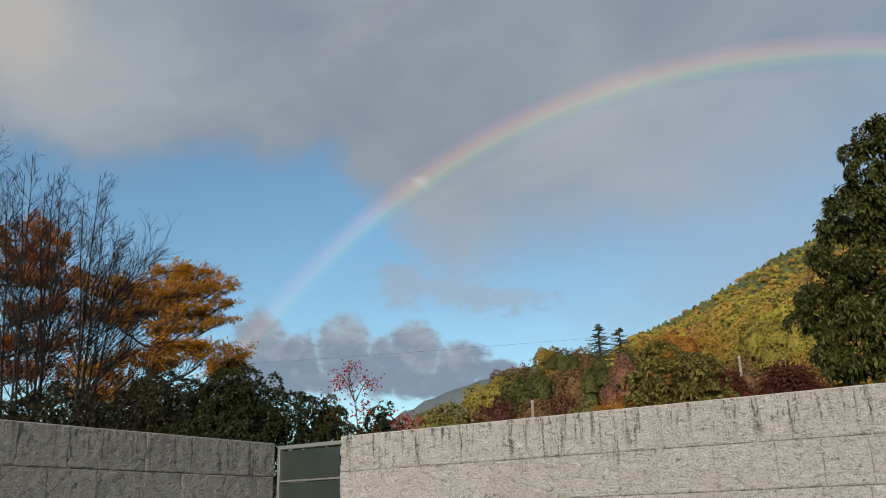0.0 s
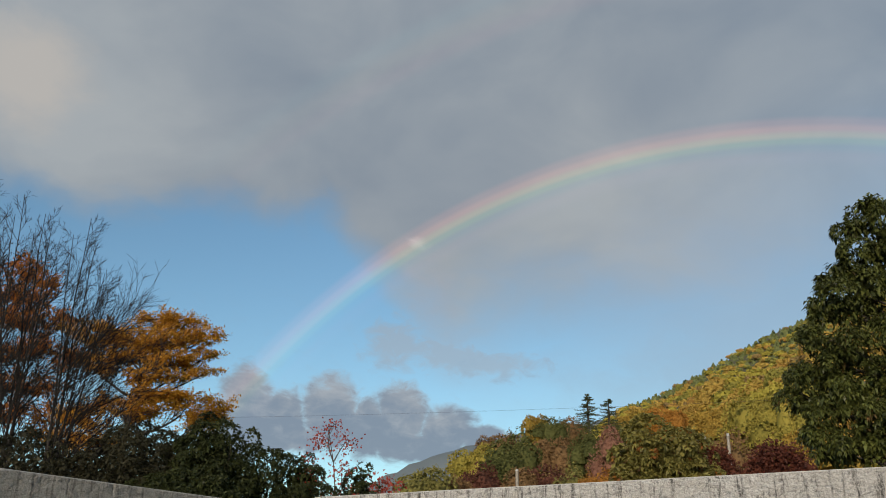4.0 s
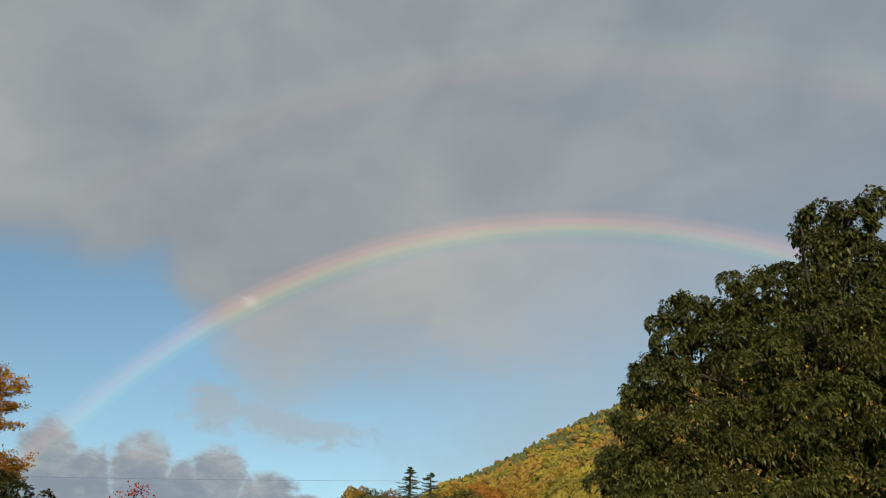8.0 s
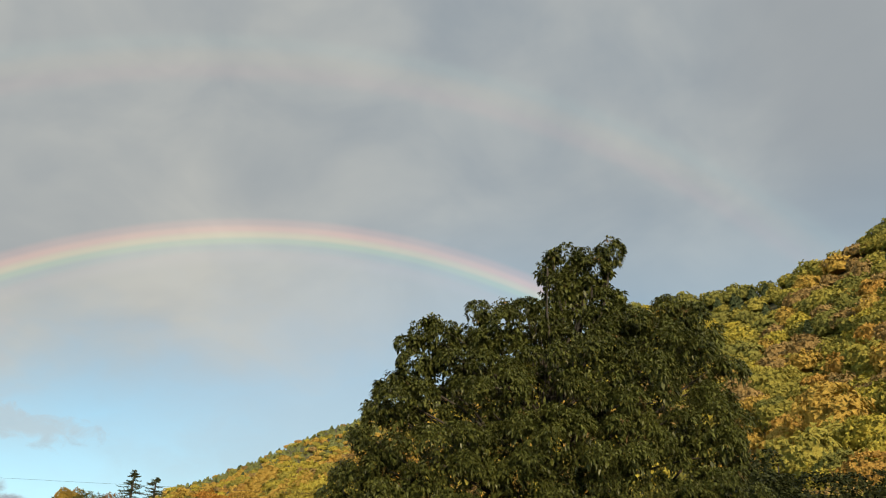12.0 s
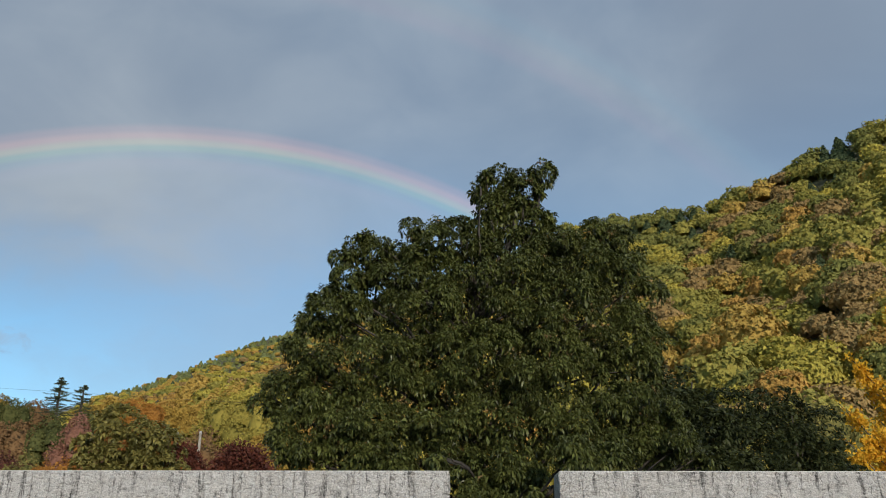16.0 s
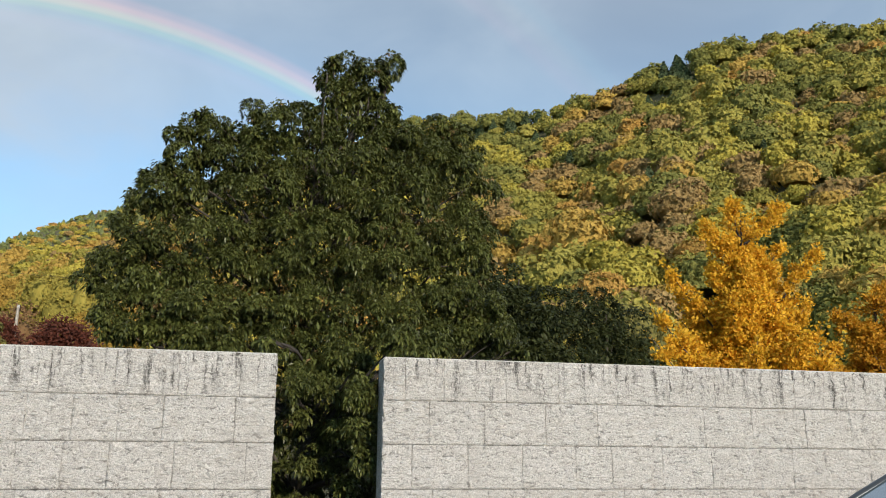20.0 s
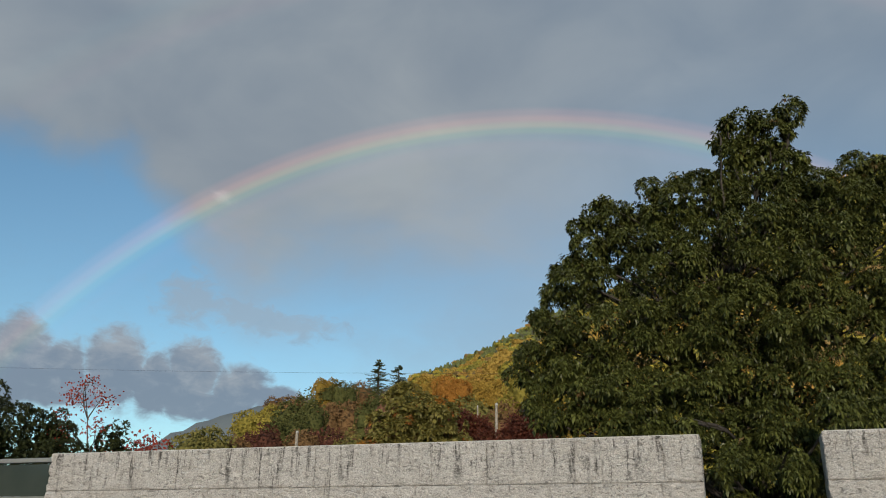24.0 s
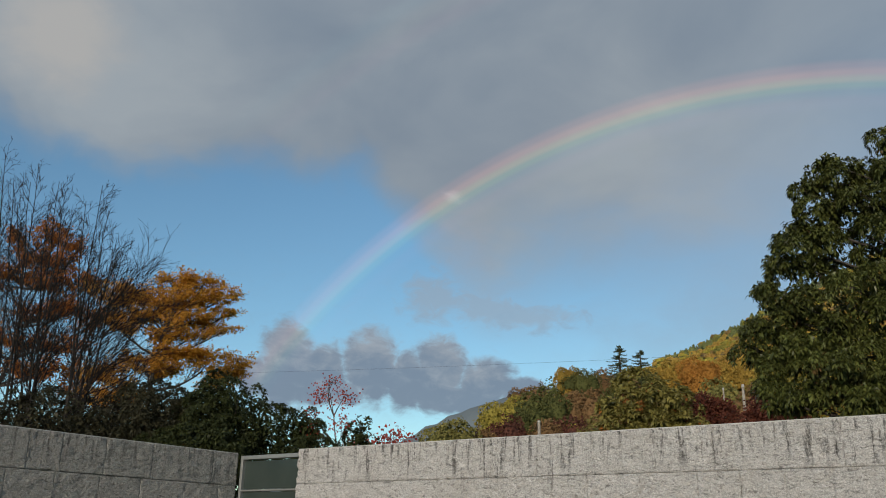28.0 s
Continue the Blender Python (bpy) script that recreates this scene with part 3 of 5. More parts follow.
def pad_tree(name, at, masses, leaves, length, width, leaf, bark, label, seed, trunk_r=0.13, top=None, group="", flat=0.35, category="tree"):
    """A broad tree whose limbs carry flat pads of fine leafy shoots, one above the other."""
    rng = np.random.default_rng(seed)
    root = thing(name, at, label, category, group)
    b = np.asarray(masses, float)
    high = b[:, 2].max() if top is None else top
    stem = bent(np.asarray(at, float) - (0, 0, 0.3), (b[:, 0].mean(), b[:, 1].mean(), high), rng, 0.0, 0.05, 10)
    wood = [tube(stem, np.linspace(trunk_r, trunk_r * 0.15, 10), 8)]
    size = b[:, 3] * b[:, 4]
    tips, share = [], size / size.sum()
    for k in range(len(b)):
        drop = 0.55 * np.linalg.norm(b[k, :2] - stem[5, :2]) + b[k, 5]
        i = int(np.clip(np.argmin(np.abs(stem[:, 2] - (b[k, 2] - drop))), 2, 8))
        limb = bent(stem[i], b[k, :3] - (0, 0, 0.5 * b[k, 5]), rng, -0.06, 0.07, 8)
        wood.append(tube(limb, np.linspace(trunk_r * 0.36, trunk_r * 0.09, 8), 5))
        for j in range(max(7, int(26 * math.sqrt(share[k] * len(b))))):
            u = unit(rng.normal(0, 1, 3) * (1, 1, flat))
            tip = b[k, :3] + u * b[k, 3:] * rng.uniform(0.65, 1.22)
            line = bent(limb[rng.integers(3, 8)], tip, rng, 0.05, 0.07, 6)
            tips.append(line)
            wood.append(tube(line, np.linspace(trunk_r * 0.075, trunk_r * 0.022, 6), 3))
            for _ in range(3):
                end = line[rng.integers(2, 6)] + unit(rng.normal(0, 1, 3) * (1, 1, 0.45)) * b[k, 3] * rng.uniform(0.15, 0.4)
                twig = bent(line[rng.integers(2, 5)], end, rng, 0.03, 0.06, 6)
                tips.append(twig)
    part("trunk", join(wood), bark, root, smooth=True)
    part("crown", leaves_along(tips, leaves, (0.06, 0.06, 0.035), length, width, rng), leaf, root)
    return root


# ---- setting: ground, hills, walls ----
RNG = np.random.default_rng(7)
ground = part("ground", ([(-3000, -3000, -0.03), (3000, -3000, -0.03), (3000, 3000, -0.03), (-3000, 3000, -0.03)], [(0, 1, 2, 3)]), SOIL)
tagged(ground, "wide leaf littered ground reaching to the horizon", "ground", kind="structure")
bm = box(bmesh.new(), (-8.55, -14, -0.02), (16, 8.7, 0.0))
tagged(part("pavement", bm, ASPHALT), "dark asphalt of the car park before the wall", "pavement", kind="structure")

# skyline of the near hill: azimuth, elevation of its ridge, ridge distance
AZ = np.array([-60, -40, -34, -28, -24, -20, -17.8, -15.2, -12.5, -10.3, -7.8, 0, 8, 12, 16, 19.4, 23.5, 25.5, 28, 31, 36, 42, 50, 65, 85])
EL = np.array([0.6, 0.8, 1.6, 4.6, 8.4, 10.9, 11.6, 12.8, 14.1, 15.1, 15.9, 19.0, 21.4, 22.3, 22.6, 22.4, 23.4, 24.0, 24.9, 25.6, 25.6, 25.0, 22.5, 14.0, 3.0])
FAR = np.array([300, 330, 380, 420, 450, 470, 480, 490, 500, 500, 500, 490, 470, 450, 400, 370, 355, 350, 345, 340, 340, 340, 330, 300, 250])
NEAR = 62.0


def hill(az, r):
    """Height of the wooded hill at an azimuth in degrees and a distance from the car park."""
    el, far = np.interp(az, AZ, EL), np.interp(az, AZ, FAR)
    top = far * np.tan(np.radians(el + 0.45)) + 1.4
    s = np.clip((r - NEAR) / (far - NEAR), 0, None)
    up = np.where(s <= 1, 0.35 * s + 0.65 * s**1.45, 1 - 0.9 * (s - 1))
    roll = np.sin(az * 0.55 + r * 0.011) * np.sin(r * 0.027 + az * 0.21) * 3.0 * np.clip(s * 3, 0, 1) * np.clip(1 - s, 0, 1) * 2
    return np.maximum(top * up + roll, -1.0)


def place(az, r):
    a = np.radians(az)
    return np.stack([EYE.x + r * np.sin(a), EYE.y + r * np.cos(a), hill(az, r)], -1)


ga, gr = np.meshgrid(np.linspace(-60, 85, 146), np.linspace(NEAR - 4, 760, 90), indexing="ij")
v = place(ga, gr).reshape(-1, 3)
i, k = np.meshgrid(np.arange(145), np.arange(89), indexing="ij")
f = np.stack([i * 90 + k, i * 90 + k + 1, (i + 1) * 90 + k + 1, (i + 1) * 90 + k], -1).reshape(-1, 4)
tagged(part("hillside", (v, f), SOIL, smooth=True), "steep hillside under autumn woods", "hill", kind="structure")

# blue-grey mountain far behind, its haze painted into the colour
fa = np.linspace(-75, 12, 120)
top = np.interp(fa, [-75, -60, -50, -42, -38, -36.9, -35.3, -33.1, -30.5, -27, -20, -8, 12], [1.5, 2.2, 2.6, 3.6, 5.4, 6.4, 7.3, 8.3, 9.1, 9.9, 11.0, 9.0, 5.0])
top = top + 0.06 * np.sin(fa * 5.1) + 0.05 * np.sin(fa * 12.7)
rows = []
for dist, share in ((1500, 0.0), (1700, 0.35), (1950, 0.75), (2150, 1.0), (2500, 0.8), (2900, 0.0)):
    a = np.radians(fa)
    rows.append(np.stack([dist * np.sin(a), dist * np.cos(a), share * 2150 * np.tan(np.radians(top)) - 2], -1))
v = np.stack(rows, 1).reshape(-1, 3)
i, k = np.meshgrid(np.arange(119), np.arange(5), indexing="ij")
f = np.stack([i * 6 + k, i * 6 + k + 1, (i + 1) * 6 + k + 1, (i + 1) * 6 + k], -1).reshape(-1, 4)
tagged(part("backdrop", (v, f), FAR_HILL_HAZED, smooth=True), "distant wooded mountain in painted blue-grey haze", "mountain", kind="structure")

# the woods on the hill


def species(az, share, rng, n):
    """Which kind of tree grows where on the hill."""
    right = np.clip((az - 2) / 14, 0, 1)[:, None]
    high = np.where(right > 0.5, np.clip((share - 0.35) / 0.5, 0, 1)[:, None], np.clip((share - 0.80 + 0.012 * (az + 12)) / 0.10, 0, 1)[:, None])
    left_low = np.array([0.16, 0.17, 0.04, 0.44, 0.09, 0.10, 0.0, 0.0, 0.0, 0.0])
    left_high = np.array([0.12, 0.05, 0.03, 0.05, 0.02, 0.01, 0.0, 0.07, 0.0, 0.65])
    right_low = np.array([0.29, 0.23, 0.09, 0.15, 0.04, 0.20, 0.0, 0.0, 0.0, 0.0])
    # cloud shade on the upper right put in by more dark crowns
    right_high = np.array([0.42, 0.10, 0.32, 0.04, 0.01, 0.08, 0.0, 0.03, 0.0, 0.0])
    p = (1 - right) * ((1 - high) * left_low + high * left_high) + right * ((1 - high) * right_low + high * right_high)
    stand = 0.5 + 0.5 * np.sin(az * 0.9 + 3 * share) * np.sin(share * 17 + az * 0.35)
    p = p * (1 + 0.9 * (stand[:, None] - 0.5) * np.array([1, 1, -1, 1, 0, -1, 0, 0, 0, 0]) * right)
    foot = ((share < 0.22) & (az > 8))[:, None]
    p = np.where(foot, [0.16, 0.15, 0.28, 0.21, 0.08, 0.12, 0, 0, 0, 0], p)
    shoulder = (share > 0.86)[:, None] & (np.abs(az - 24.2) < 1.7)[:, None]
    firs = (share > 0.80)[:, None] & ((np.abs(az - 16.5) < 3.2) | (np.abs(az - 28.5) < 2.3))[:, None]
    p = np.where(shoulder, [0.25, 0.05, 0, 0.1, 0.15, 0.45, 0, 0, 0, 0], np.where(firs, [0.25, 0, 0.3, 0, 0, 0, 0, 0.45, 0, 0], p))
    c = np.cumsum(p / p.sum(1, keepdims=True), 1)
    return (rng.random((n, 1)) > c).sum(1).clip(0, 9)


RINGS = np.radians([-30.0, 0.0, 28.0, 52.0, 72.0, 87.0])
SPOKES = 9
_e, _a = np.meshgrid(RINGS, np.arange(SPOKES) * 2 * math.pi / SPOKES, indexing="ij")
DOME = np.stack([np.cos(_e) * np.cos(_a), np.cos(_e) * np.sin(_a), np.sin(_e)], -1).reshape(-1, 3)
_i, _k = np.meshgrid(np.arange(len(RINGS) - 1), np.arange(SPOKES), indexing="ij")
DOME_FACES = np.stack([_i * SPOKES + _k, _i * SPOKES + (_k + 1) % SPOKES, (_i + 1) * SPOKES + (_k + 1) % SPOKES, (_i + 1) * SPOKES + _k], -1).reshape(-1, 4)


def canopy(centres, radius, heights, kinds, quads, rng, loose=0.5, tuft=0.175, core=0.76):
    """Crowns of lobed domes with many small leaf tufts standing on them."""
    vs, fs, ms, sm, base = [], [], [], [], 0
    for c, r, h, kind, n in zip(centres, radius, heights, kinds, quads):
        conifer = kind in (CONIFER, PALE)
        u = unit(rng.normal(0, 1, (n, 3)))
        u[:, 2] = np.where(u[:, 2] < -0.35, -u[:, 2], u[:, 2])
        lobes = unit(rng.normal(0, 1, (22, 3)) + (0, 0, 0.35))
        grow = rng.uniform(0.12, 0.34, 22)
        if conifer:
            t = rng.random(n) ** 0.8
            a = rng.uniform(0, 2 * math.pi, n)
            q = (1 - t) * r * 0.62 * (0.8 + 0.3 * rng.random(n))
            p = np.stack([np.cos(a) * q, np.sin(a) * q, t * h * 1.05], -1)
            u = unit(np.stack([np.cos(a), np.sin(a), np.full(n, 0.6)], -1))
            d = DOME * (r * 0.5, r * 0.5, h * 0.9)
            d[:, :2] *= (1.05 - np.clip(DOME[:, 2:], 0, 1))
        else:
            def swell(w):
                return 0.76 + (np.clip(w @ lobes.T, 0, 1) ** 16 * grow).max(1)
            k = swell(u) * (1 + 0.07 * np.abs(rng.normal(0, 1, n)) - 0.04)
            p = u * k[:, None] * (r, r, h * 0.62) + (0, 0, h * 0.45)
            d = DOME * (swell(DOME) * core)[:, None] * (r, r, h * 0.62) + (0, 0, h * 0.45)
        nrm = unit(u + rng.normal(0, loose, (n, 3)))
        s1 = unit(np.cross(nrm, rng.normal(0, 1, (n, 3))))
        s2 = np.cross(nrm, s1)
        size = tuft * r * math.sqrt(170 / n) * rng.uniform(0.5, 1.25, (n, 1))
        p = p + c
        skew = rng.uniform(-0.4, 0.4, (n, 1))
        vs += [d + c, np.stack([p - s1 * size - s2 * size * 0.5, p + s1 * size - s2 * size * 0.55, p + s1 * size * skew + s2 * size], 1).reshape(-1, 3)]
        fs += (DOME_FACES + base).tolist()
        fs += (np.arange(3 * n).reshape(-1, 3) + base + len(DOME)).tolist()
        base += len(DOME) + 3 * n
        ms.append(np.full(n + len(DOME_FACES), kind))
        sm += [np.ones(len(DOME_FACES), bool), np.zeros(n, bool)]
    return np.concatenate(vs), fs, np.concatenate(ms), np.concatenate(sm)


rng = np.random.default_rng(21)
cand_az = rng.uniform(-29, 52, 34000)
cand_r = np.sqrt(rng.uniform(75**2, 520**2, 34000))
far_here = np.interp(cand_az, AZ, FAR)
ok = (cand_r < far_here * 1.015)
cand_az, cand_r = cand_az[ok], cand_r[ok]
cell, keep_az, keep_r = {}, [], []
for a, r in zip(cand_az, cand_r):
    x, y = r * math.sin(radians(a)), r * math.cos(radians(a))
    small = a < 7 and (r - NEAR) / (float(np.interp(a, AZ, FAR)) - NEAR) > 0.7
    gap = 3.6 if small else 4.5 + r * 0.005
    key = (int(x // 9), int(y // 9))
    near = [q for dx in (-1, 0, 1) for dy in (-1, 0, 1) for q in cell.get((key[0] + dx, key[1] + dy), ())]
    if all((x - q[0]) ** 2 + (y - q[1]) ** 2 > gap * gap for q in near):
        cell.setdefault(key, []).append((x, y))
        keep_az.append(a)
        keep_r.append(r)
wood_az, wood_r = np.array(keep_az), np.array(keep_r)
share = (wood_r - NEAR) / (np.interp(wood_az, AZ, FAR) - NEAR)
kinds = species(wood_az, share, rng, len(wood_az))
radius = rng.uniform(3.6, 5.8, len(wood_az)) * (0.95 + wood_r / 2500) * np.where((rng.random(len(wood_az)) < 0.12) & (share < 0.8), 1.25, 1.0)
heights = radius * rng.uniform(1.0, 1.4, len(wood_az))
quads = np.clip(1.15e5 / wood_r, 330, 1150).astype(int)
quads = np.where((wood_az > -3) & (wood_az < 11), quads // 3, quads)
small = (wood_az < 7) & (share > 0.7)
radius = np.where(small, rng.uniform(1.9, 3.0, len(wood_az)), radius)
heights = np.where(small, radius * 0.95, heights)
quads = np.where(small, 95, quads)
centres = place(wood_az, wood_r) - (0, 0, 0.5)
tagged(part("woods", canopy(centres, radius, heights, kinds, quads, rng), WOODS), "autumn woods in olive, ochre and russet covering the hillside", "trees", kind="stuff")

# granite walls, course by course
TOP, COURSE = 2.60, 0.45


def block_mesh(w, h, d, seed, along, low, rough, end=0, seam=0.006):
    """A granite block with a split, uneven front towards -y, its front corner low at the origin."""
    rng = np.random.default_rng(seed)
    nx, nz = max(6, int(w / 0.032)), max(6, int(h / 0.032))
    xs = np.concatenate([[0.0010, 0.004], np.linspace(0.02, w - 0.02, nx - 3), [w - 0.004, w - 0.0010]])
    zs = np.concatenate([[0.0012, 0.006], np.linspace(0.025, h - 0.025, nz - 3), [h - 0.006, h - 0.0012]])
    nx, nz = len(xs) - 1, len(zs) - 1
    x, z = np.meshgrid(xs, zs, indexing="ij")
    relief = np.array([[noise.fractal(Vector(((x[i, k] + along) * 11, 4.0, (z[i, k] + low) * 17)), 0.55, 2.1, 4) for k in range(nz + 1)] for i in range(nx + 1)])
    lie = np.minimum(z, h - z)
    y = -0.022 + rng.normal(0, 0.0015) - rough * relief + rng.normal(0, 0.0025, relief.shape)
    y = np.where(lie < 0.003, np.minimum(0.002, y + 0.016), y)
    y = np.where(np.minimum(x, w - x) < 0.002, np.minimum(0.002, y + seam), y)
    y = np.clip(y, -0.075, 0.004)
    if end:
        bulge = np.array([0.022 * noise.fractal(Vector((9.0, seed % 97, s * 9)), 0.6, 2.0, 3) for s in z[0]]) + 0.012
        near_end = np.clip(1 - (w - x if end > 0 else x) / 0.06, 0, 1)
        x = x + end * near_end * bulge[None, :]
    front = np.stack([x, y, z], -1).reshape(-1, 3)
    i, k = np.meshgrid(np.arange(nx), np.arange(nz), indexing="ij")
    m = nz + 1
    faces = np.stack([i * m + k, (i + 1) * m + k, (i + 1) * m + k + 1, i * m + k + 1], -1).reshape(-1, 4).tolist()
    rim = [i * m for i in range(nx + 1)] + [nx * m + k for k in range(1, nz + 1)] + [i * m + nz for i in range(nx - 1, -1, -1)] + [k for k in range(nz - 1, 0, -1)]
    base = len(front)
    back = front[rim].copy()
    back[:, 1] = d
    n = len(rim)
    faces += [[rim[(j + 1) % n], rim[j], base + j, base + (j + 1) % n] for j in range(n)]
    return np.concatenate([front, back]), faces


def joints(lo, hi, start, rng, step=0.6):
    """Places of the upright joints of one course."""
    x, out = start, [lo]
    while x > lo:
        x -= step
    x += step
    while x < hi - 0.12:
        if x > lo + 0.12:
            out.append(x)
        x += step * float(rng.choice([1.0, 1.0, 1.0, 0.7, 1.15]))
    return out + [hi]


def granite_wall(name, pose_at, length, mat, label, seed, starts, rough=0.020, depth=0.34, ends=(False, False)):
    """A wall of split granite courses; x runs along its face, which looks to -y."""
    rng = np.random.default_rng(seed)
    core = part(name, box(bmesh.new(), (0.01, 0.02, -0.3), (length - 0.01, depth, TOP - 0.012)), MORTAR)
    core.matrix_basis = pose_at
    tagged(core, label, "wall", kind="structure")
    z, row = TOP, 0
    while z > 0.02:
        h = min(COURSE, z)
        if h < 0.1:
            break
        line = joints(0.0, length, starts[row % len(starts)] if row < len(starts) else rng.uniform(0, 0.6), rng)
        for a, b in zip(line[:-1], line[1:]):
            data = block_mesh(b - a, h, 0.03, int(rng.integers(1 << 30)), a + 37 * seed, z - h, rough, -1 if a < 0.01 and ends[0] else (1 if b > length - 0.01 and ends[1] else 0), 0.004 if rough < 0.015 else 0.005)
            ob = part("block", data, mat, core, smooth=True)
            ob.matrix_parent_inverse = Matrix()
            ob.matrix_basis = Matrix.Translation((a, 0, z - h))
        z -= COURSE
        row += 1
    for on, ex in zip(ends, (0.0, length)):
        if on:
            slab = part("end_slab", box(bmesh.new(), (ex - 0.012, 0.004, 0), (ex + 0.012, depth, TOP - 0.014), 0.003), mat, core)
            slab.matrix_parent_inverse = Matrix()
    cope = part("coping", box(bmesh.new(), (0.0, -0.012, TOP - 0.010), (length, depth + 0.01, TOP + 0.004), 0.003), COPING, core)
    cope.matrix_parent_inverse = Matrix()
    return core


wall_1 = granite_wall("wall_1", pose(-7.34, 8.7, 0), 7.75, GRANITE, "rough split granite garden wall with dark rain streaks", 3, [0.53, 0.05, 0.33, 0.1], ends=(True, True))
wall_2 = granite_wall("wall_2", pose(1.54, 8.7, 0), 11.5, GRANITE, "rough split granite garden wall beyond the tree gap", 5, [0.22, 0.48, 0.30, 0.1], ends=(True, False))
wall_3 = granite_wall("wall_3", pose(-8.61, -6.0, 0, 0, 0, 90), 14.75, GRANITE_SIDE, "rough split granite side wall with mossy stains, darkened for its shade", 9, [0.2, 0.4, 0.05, 0.3], 0.011)

# glazed screen between the walls
root = thing("window_1", (-7.9, 8.85, 0), "grey metal framed screen of dark obscured glass between granite walls", "window", kind="structure")
x0, x1, gy = -8.50, -7.36, 8.82
for z in (2.535, 2.085, 1.635, 1.185, 0.735, 0.285):
    top_rail = z > 2.5
    part("rail", box(bmesh.new(), (x0, gy - 0.05, z - (0.022 if top_rail else 0.012)), (x1, gy + 0.05, z + (0.03 if top_rail else 0.012)), 0.004), ALUMINIUM, root)
part("post", box(bmesh.new(), (x0 - 0.045, gy - 0.055, 0), (x0, gy + 0.055, 2.565), 0.004), ALUMINIUM, root)
for z0, z1 in ((2.105, 2.49), (1.655, 2.063), (1.205, 1.613), (0.755, 1.163), (0.305, 0.713), (0.0, 0.263)):
    part("pane", box(bmesh.new(), (x0, gy - 0.006, z0), (x1, gy + 0.006, z1)), PANE, root)

# ---- rainbow ----


def bow_material(name, stops, strength):
    mat = bpy.data.materials.new(name)
    mat.use_nodes = True
    n = Nodes(mat.node_tree)
    mat.node_tree.nodes.clear()
    uv = n.node("ShaderNodeSeparateXYZ", Vector=n.node("ShaderNodeUVMap").outputs[0]).outputs
    ramp = n.node("ShaderNodeValToRGB", Fac=uv[1])
    ramp.color_ramp.interpolation = "EASE"
    els = ramp.color_ramp.elements
    els[0].position, els[0].color = stops[0][0], (*stops[0][1], 1)
    els[1].position, els[1].color = stops[-1][0], (*stops[-1][1], 1)
    for pos, col in stops[1:-1]:
        els.new(pos).color = (*col, 1)
    uneven = n.noise(n.vec(n.math("MULTIPLY", uv[0], 9.0), 0.0, 0.0), 1.0, 3.0)
    power = n.math("MULTIPLY", n.math("ADD", 0.55, n.math("MULTIPLY", uneven, 0.9)), strength)
    power = n.math("MULTIPLY", power, n.step(uv[0], 0.07, 0.36, 0.04, 1.0))
    power = n.math("MULTIPLY", power, n.step(uv[0], 1.0, 0.80, 0.5, 1.0))
    glow = n.node("ShaderNodeEmission", Color=ramp.outputs[0], Strength=power)
    both = n.node("ShaderNodeAddShader")
    n.tree.links.new(n.node("ShaderNodeBsdfTransparent").outputs[0], both.inputs[0])
    n.tree.links.new(glow.outputs[0], both.inputs[1])
    n.tree.links.new(both.outputs[0], n.node("ShaderNodeOutputMaterial").inputs["Surface"])
    return mat


def rainbow(name, inner, outer, from_deg, to_deg, mat, label, dist=4600.0):
    """A band of the cone about the point opposite the sun, far behind everything."""
    z = Vector(toward(SUN_AZ + 180, -SUN_EL))
    x = z.cross(Vector((0, 0, 1))).normalized()
    y = x.cross(z)
    n, m = 120, 10
    verts, uvs, faces = [], [], []
    for i in range(n + 1):
        t = radians(from_deg + (to_deg - from_deg) * i / n)
        for k in range(m + 1):
            a = radians(inner + (outer - inner) * k / m)
            way = z * math.cos(a) + (x * math.cos(t) + y * math.sin(t)) * math.sin(a)
            verts.append(EYE + way * dist)
            uvs.append((i / n, k / m))
    for i in range(n):
        for k in range(m):
            faces.append((i * (m + 1) + k, (i + 1) * (m + 1) + k, (i + 1) * (m + 1) + k + 1, i * (m + 1) + k + 1))
    ob = part(name, (verts, faces), mat, smooth=True)
    layer = ob.data.uv_layers.new(name="band")
    for loop in ob.data.loops:
        layer.data[loop.index].uv = uvs[loop.vertex_index]
    return tagged(ob, label, "rainbow", kind="structure")


BOW = bow_material("rainbow light", [(0.0, (0, 0, 0)), (0.26, (0.07, 0.05, 0.09)), (0.40, (0.01, 0.13, 0.15)), (0.52, (0.17, 0.40, 0.13)), (0.62, (0.72, 0.56, 0.14)), (0.74, (0.86, 0.30, 0.12)), (0.86, (0.40, 0.11, 0.06)), (1.0, (0, 0, 0))], 0.18)
BOW_PALE = bow_material("faint rainbow light", [(0.0, (0, 0, 0)), (0.25, (0.50, 0.14, 0.08)), (0.5, (0.50, 0.36, 0.12)), (0.75, (0.12, 0.30, 0.24)), (1.0, (0, 0, 0))], 0.055)
rainbow("rainbow", 37.8, 41.15, 168, 38, BOW, "pale rainbow arching across grey rain clouds")
rainbow("outer_rainbow", 49.4, 53.0, 150, 38, BOW_PALE, "faint secondary rainbow above the main arch")

# ---- trees and shrubs behind the walls ----


def ball(x, y, z, r, ry=None, rz=None):
    return (x, y, z, r, ry or r, rz or r)


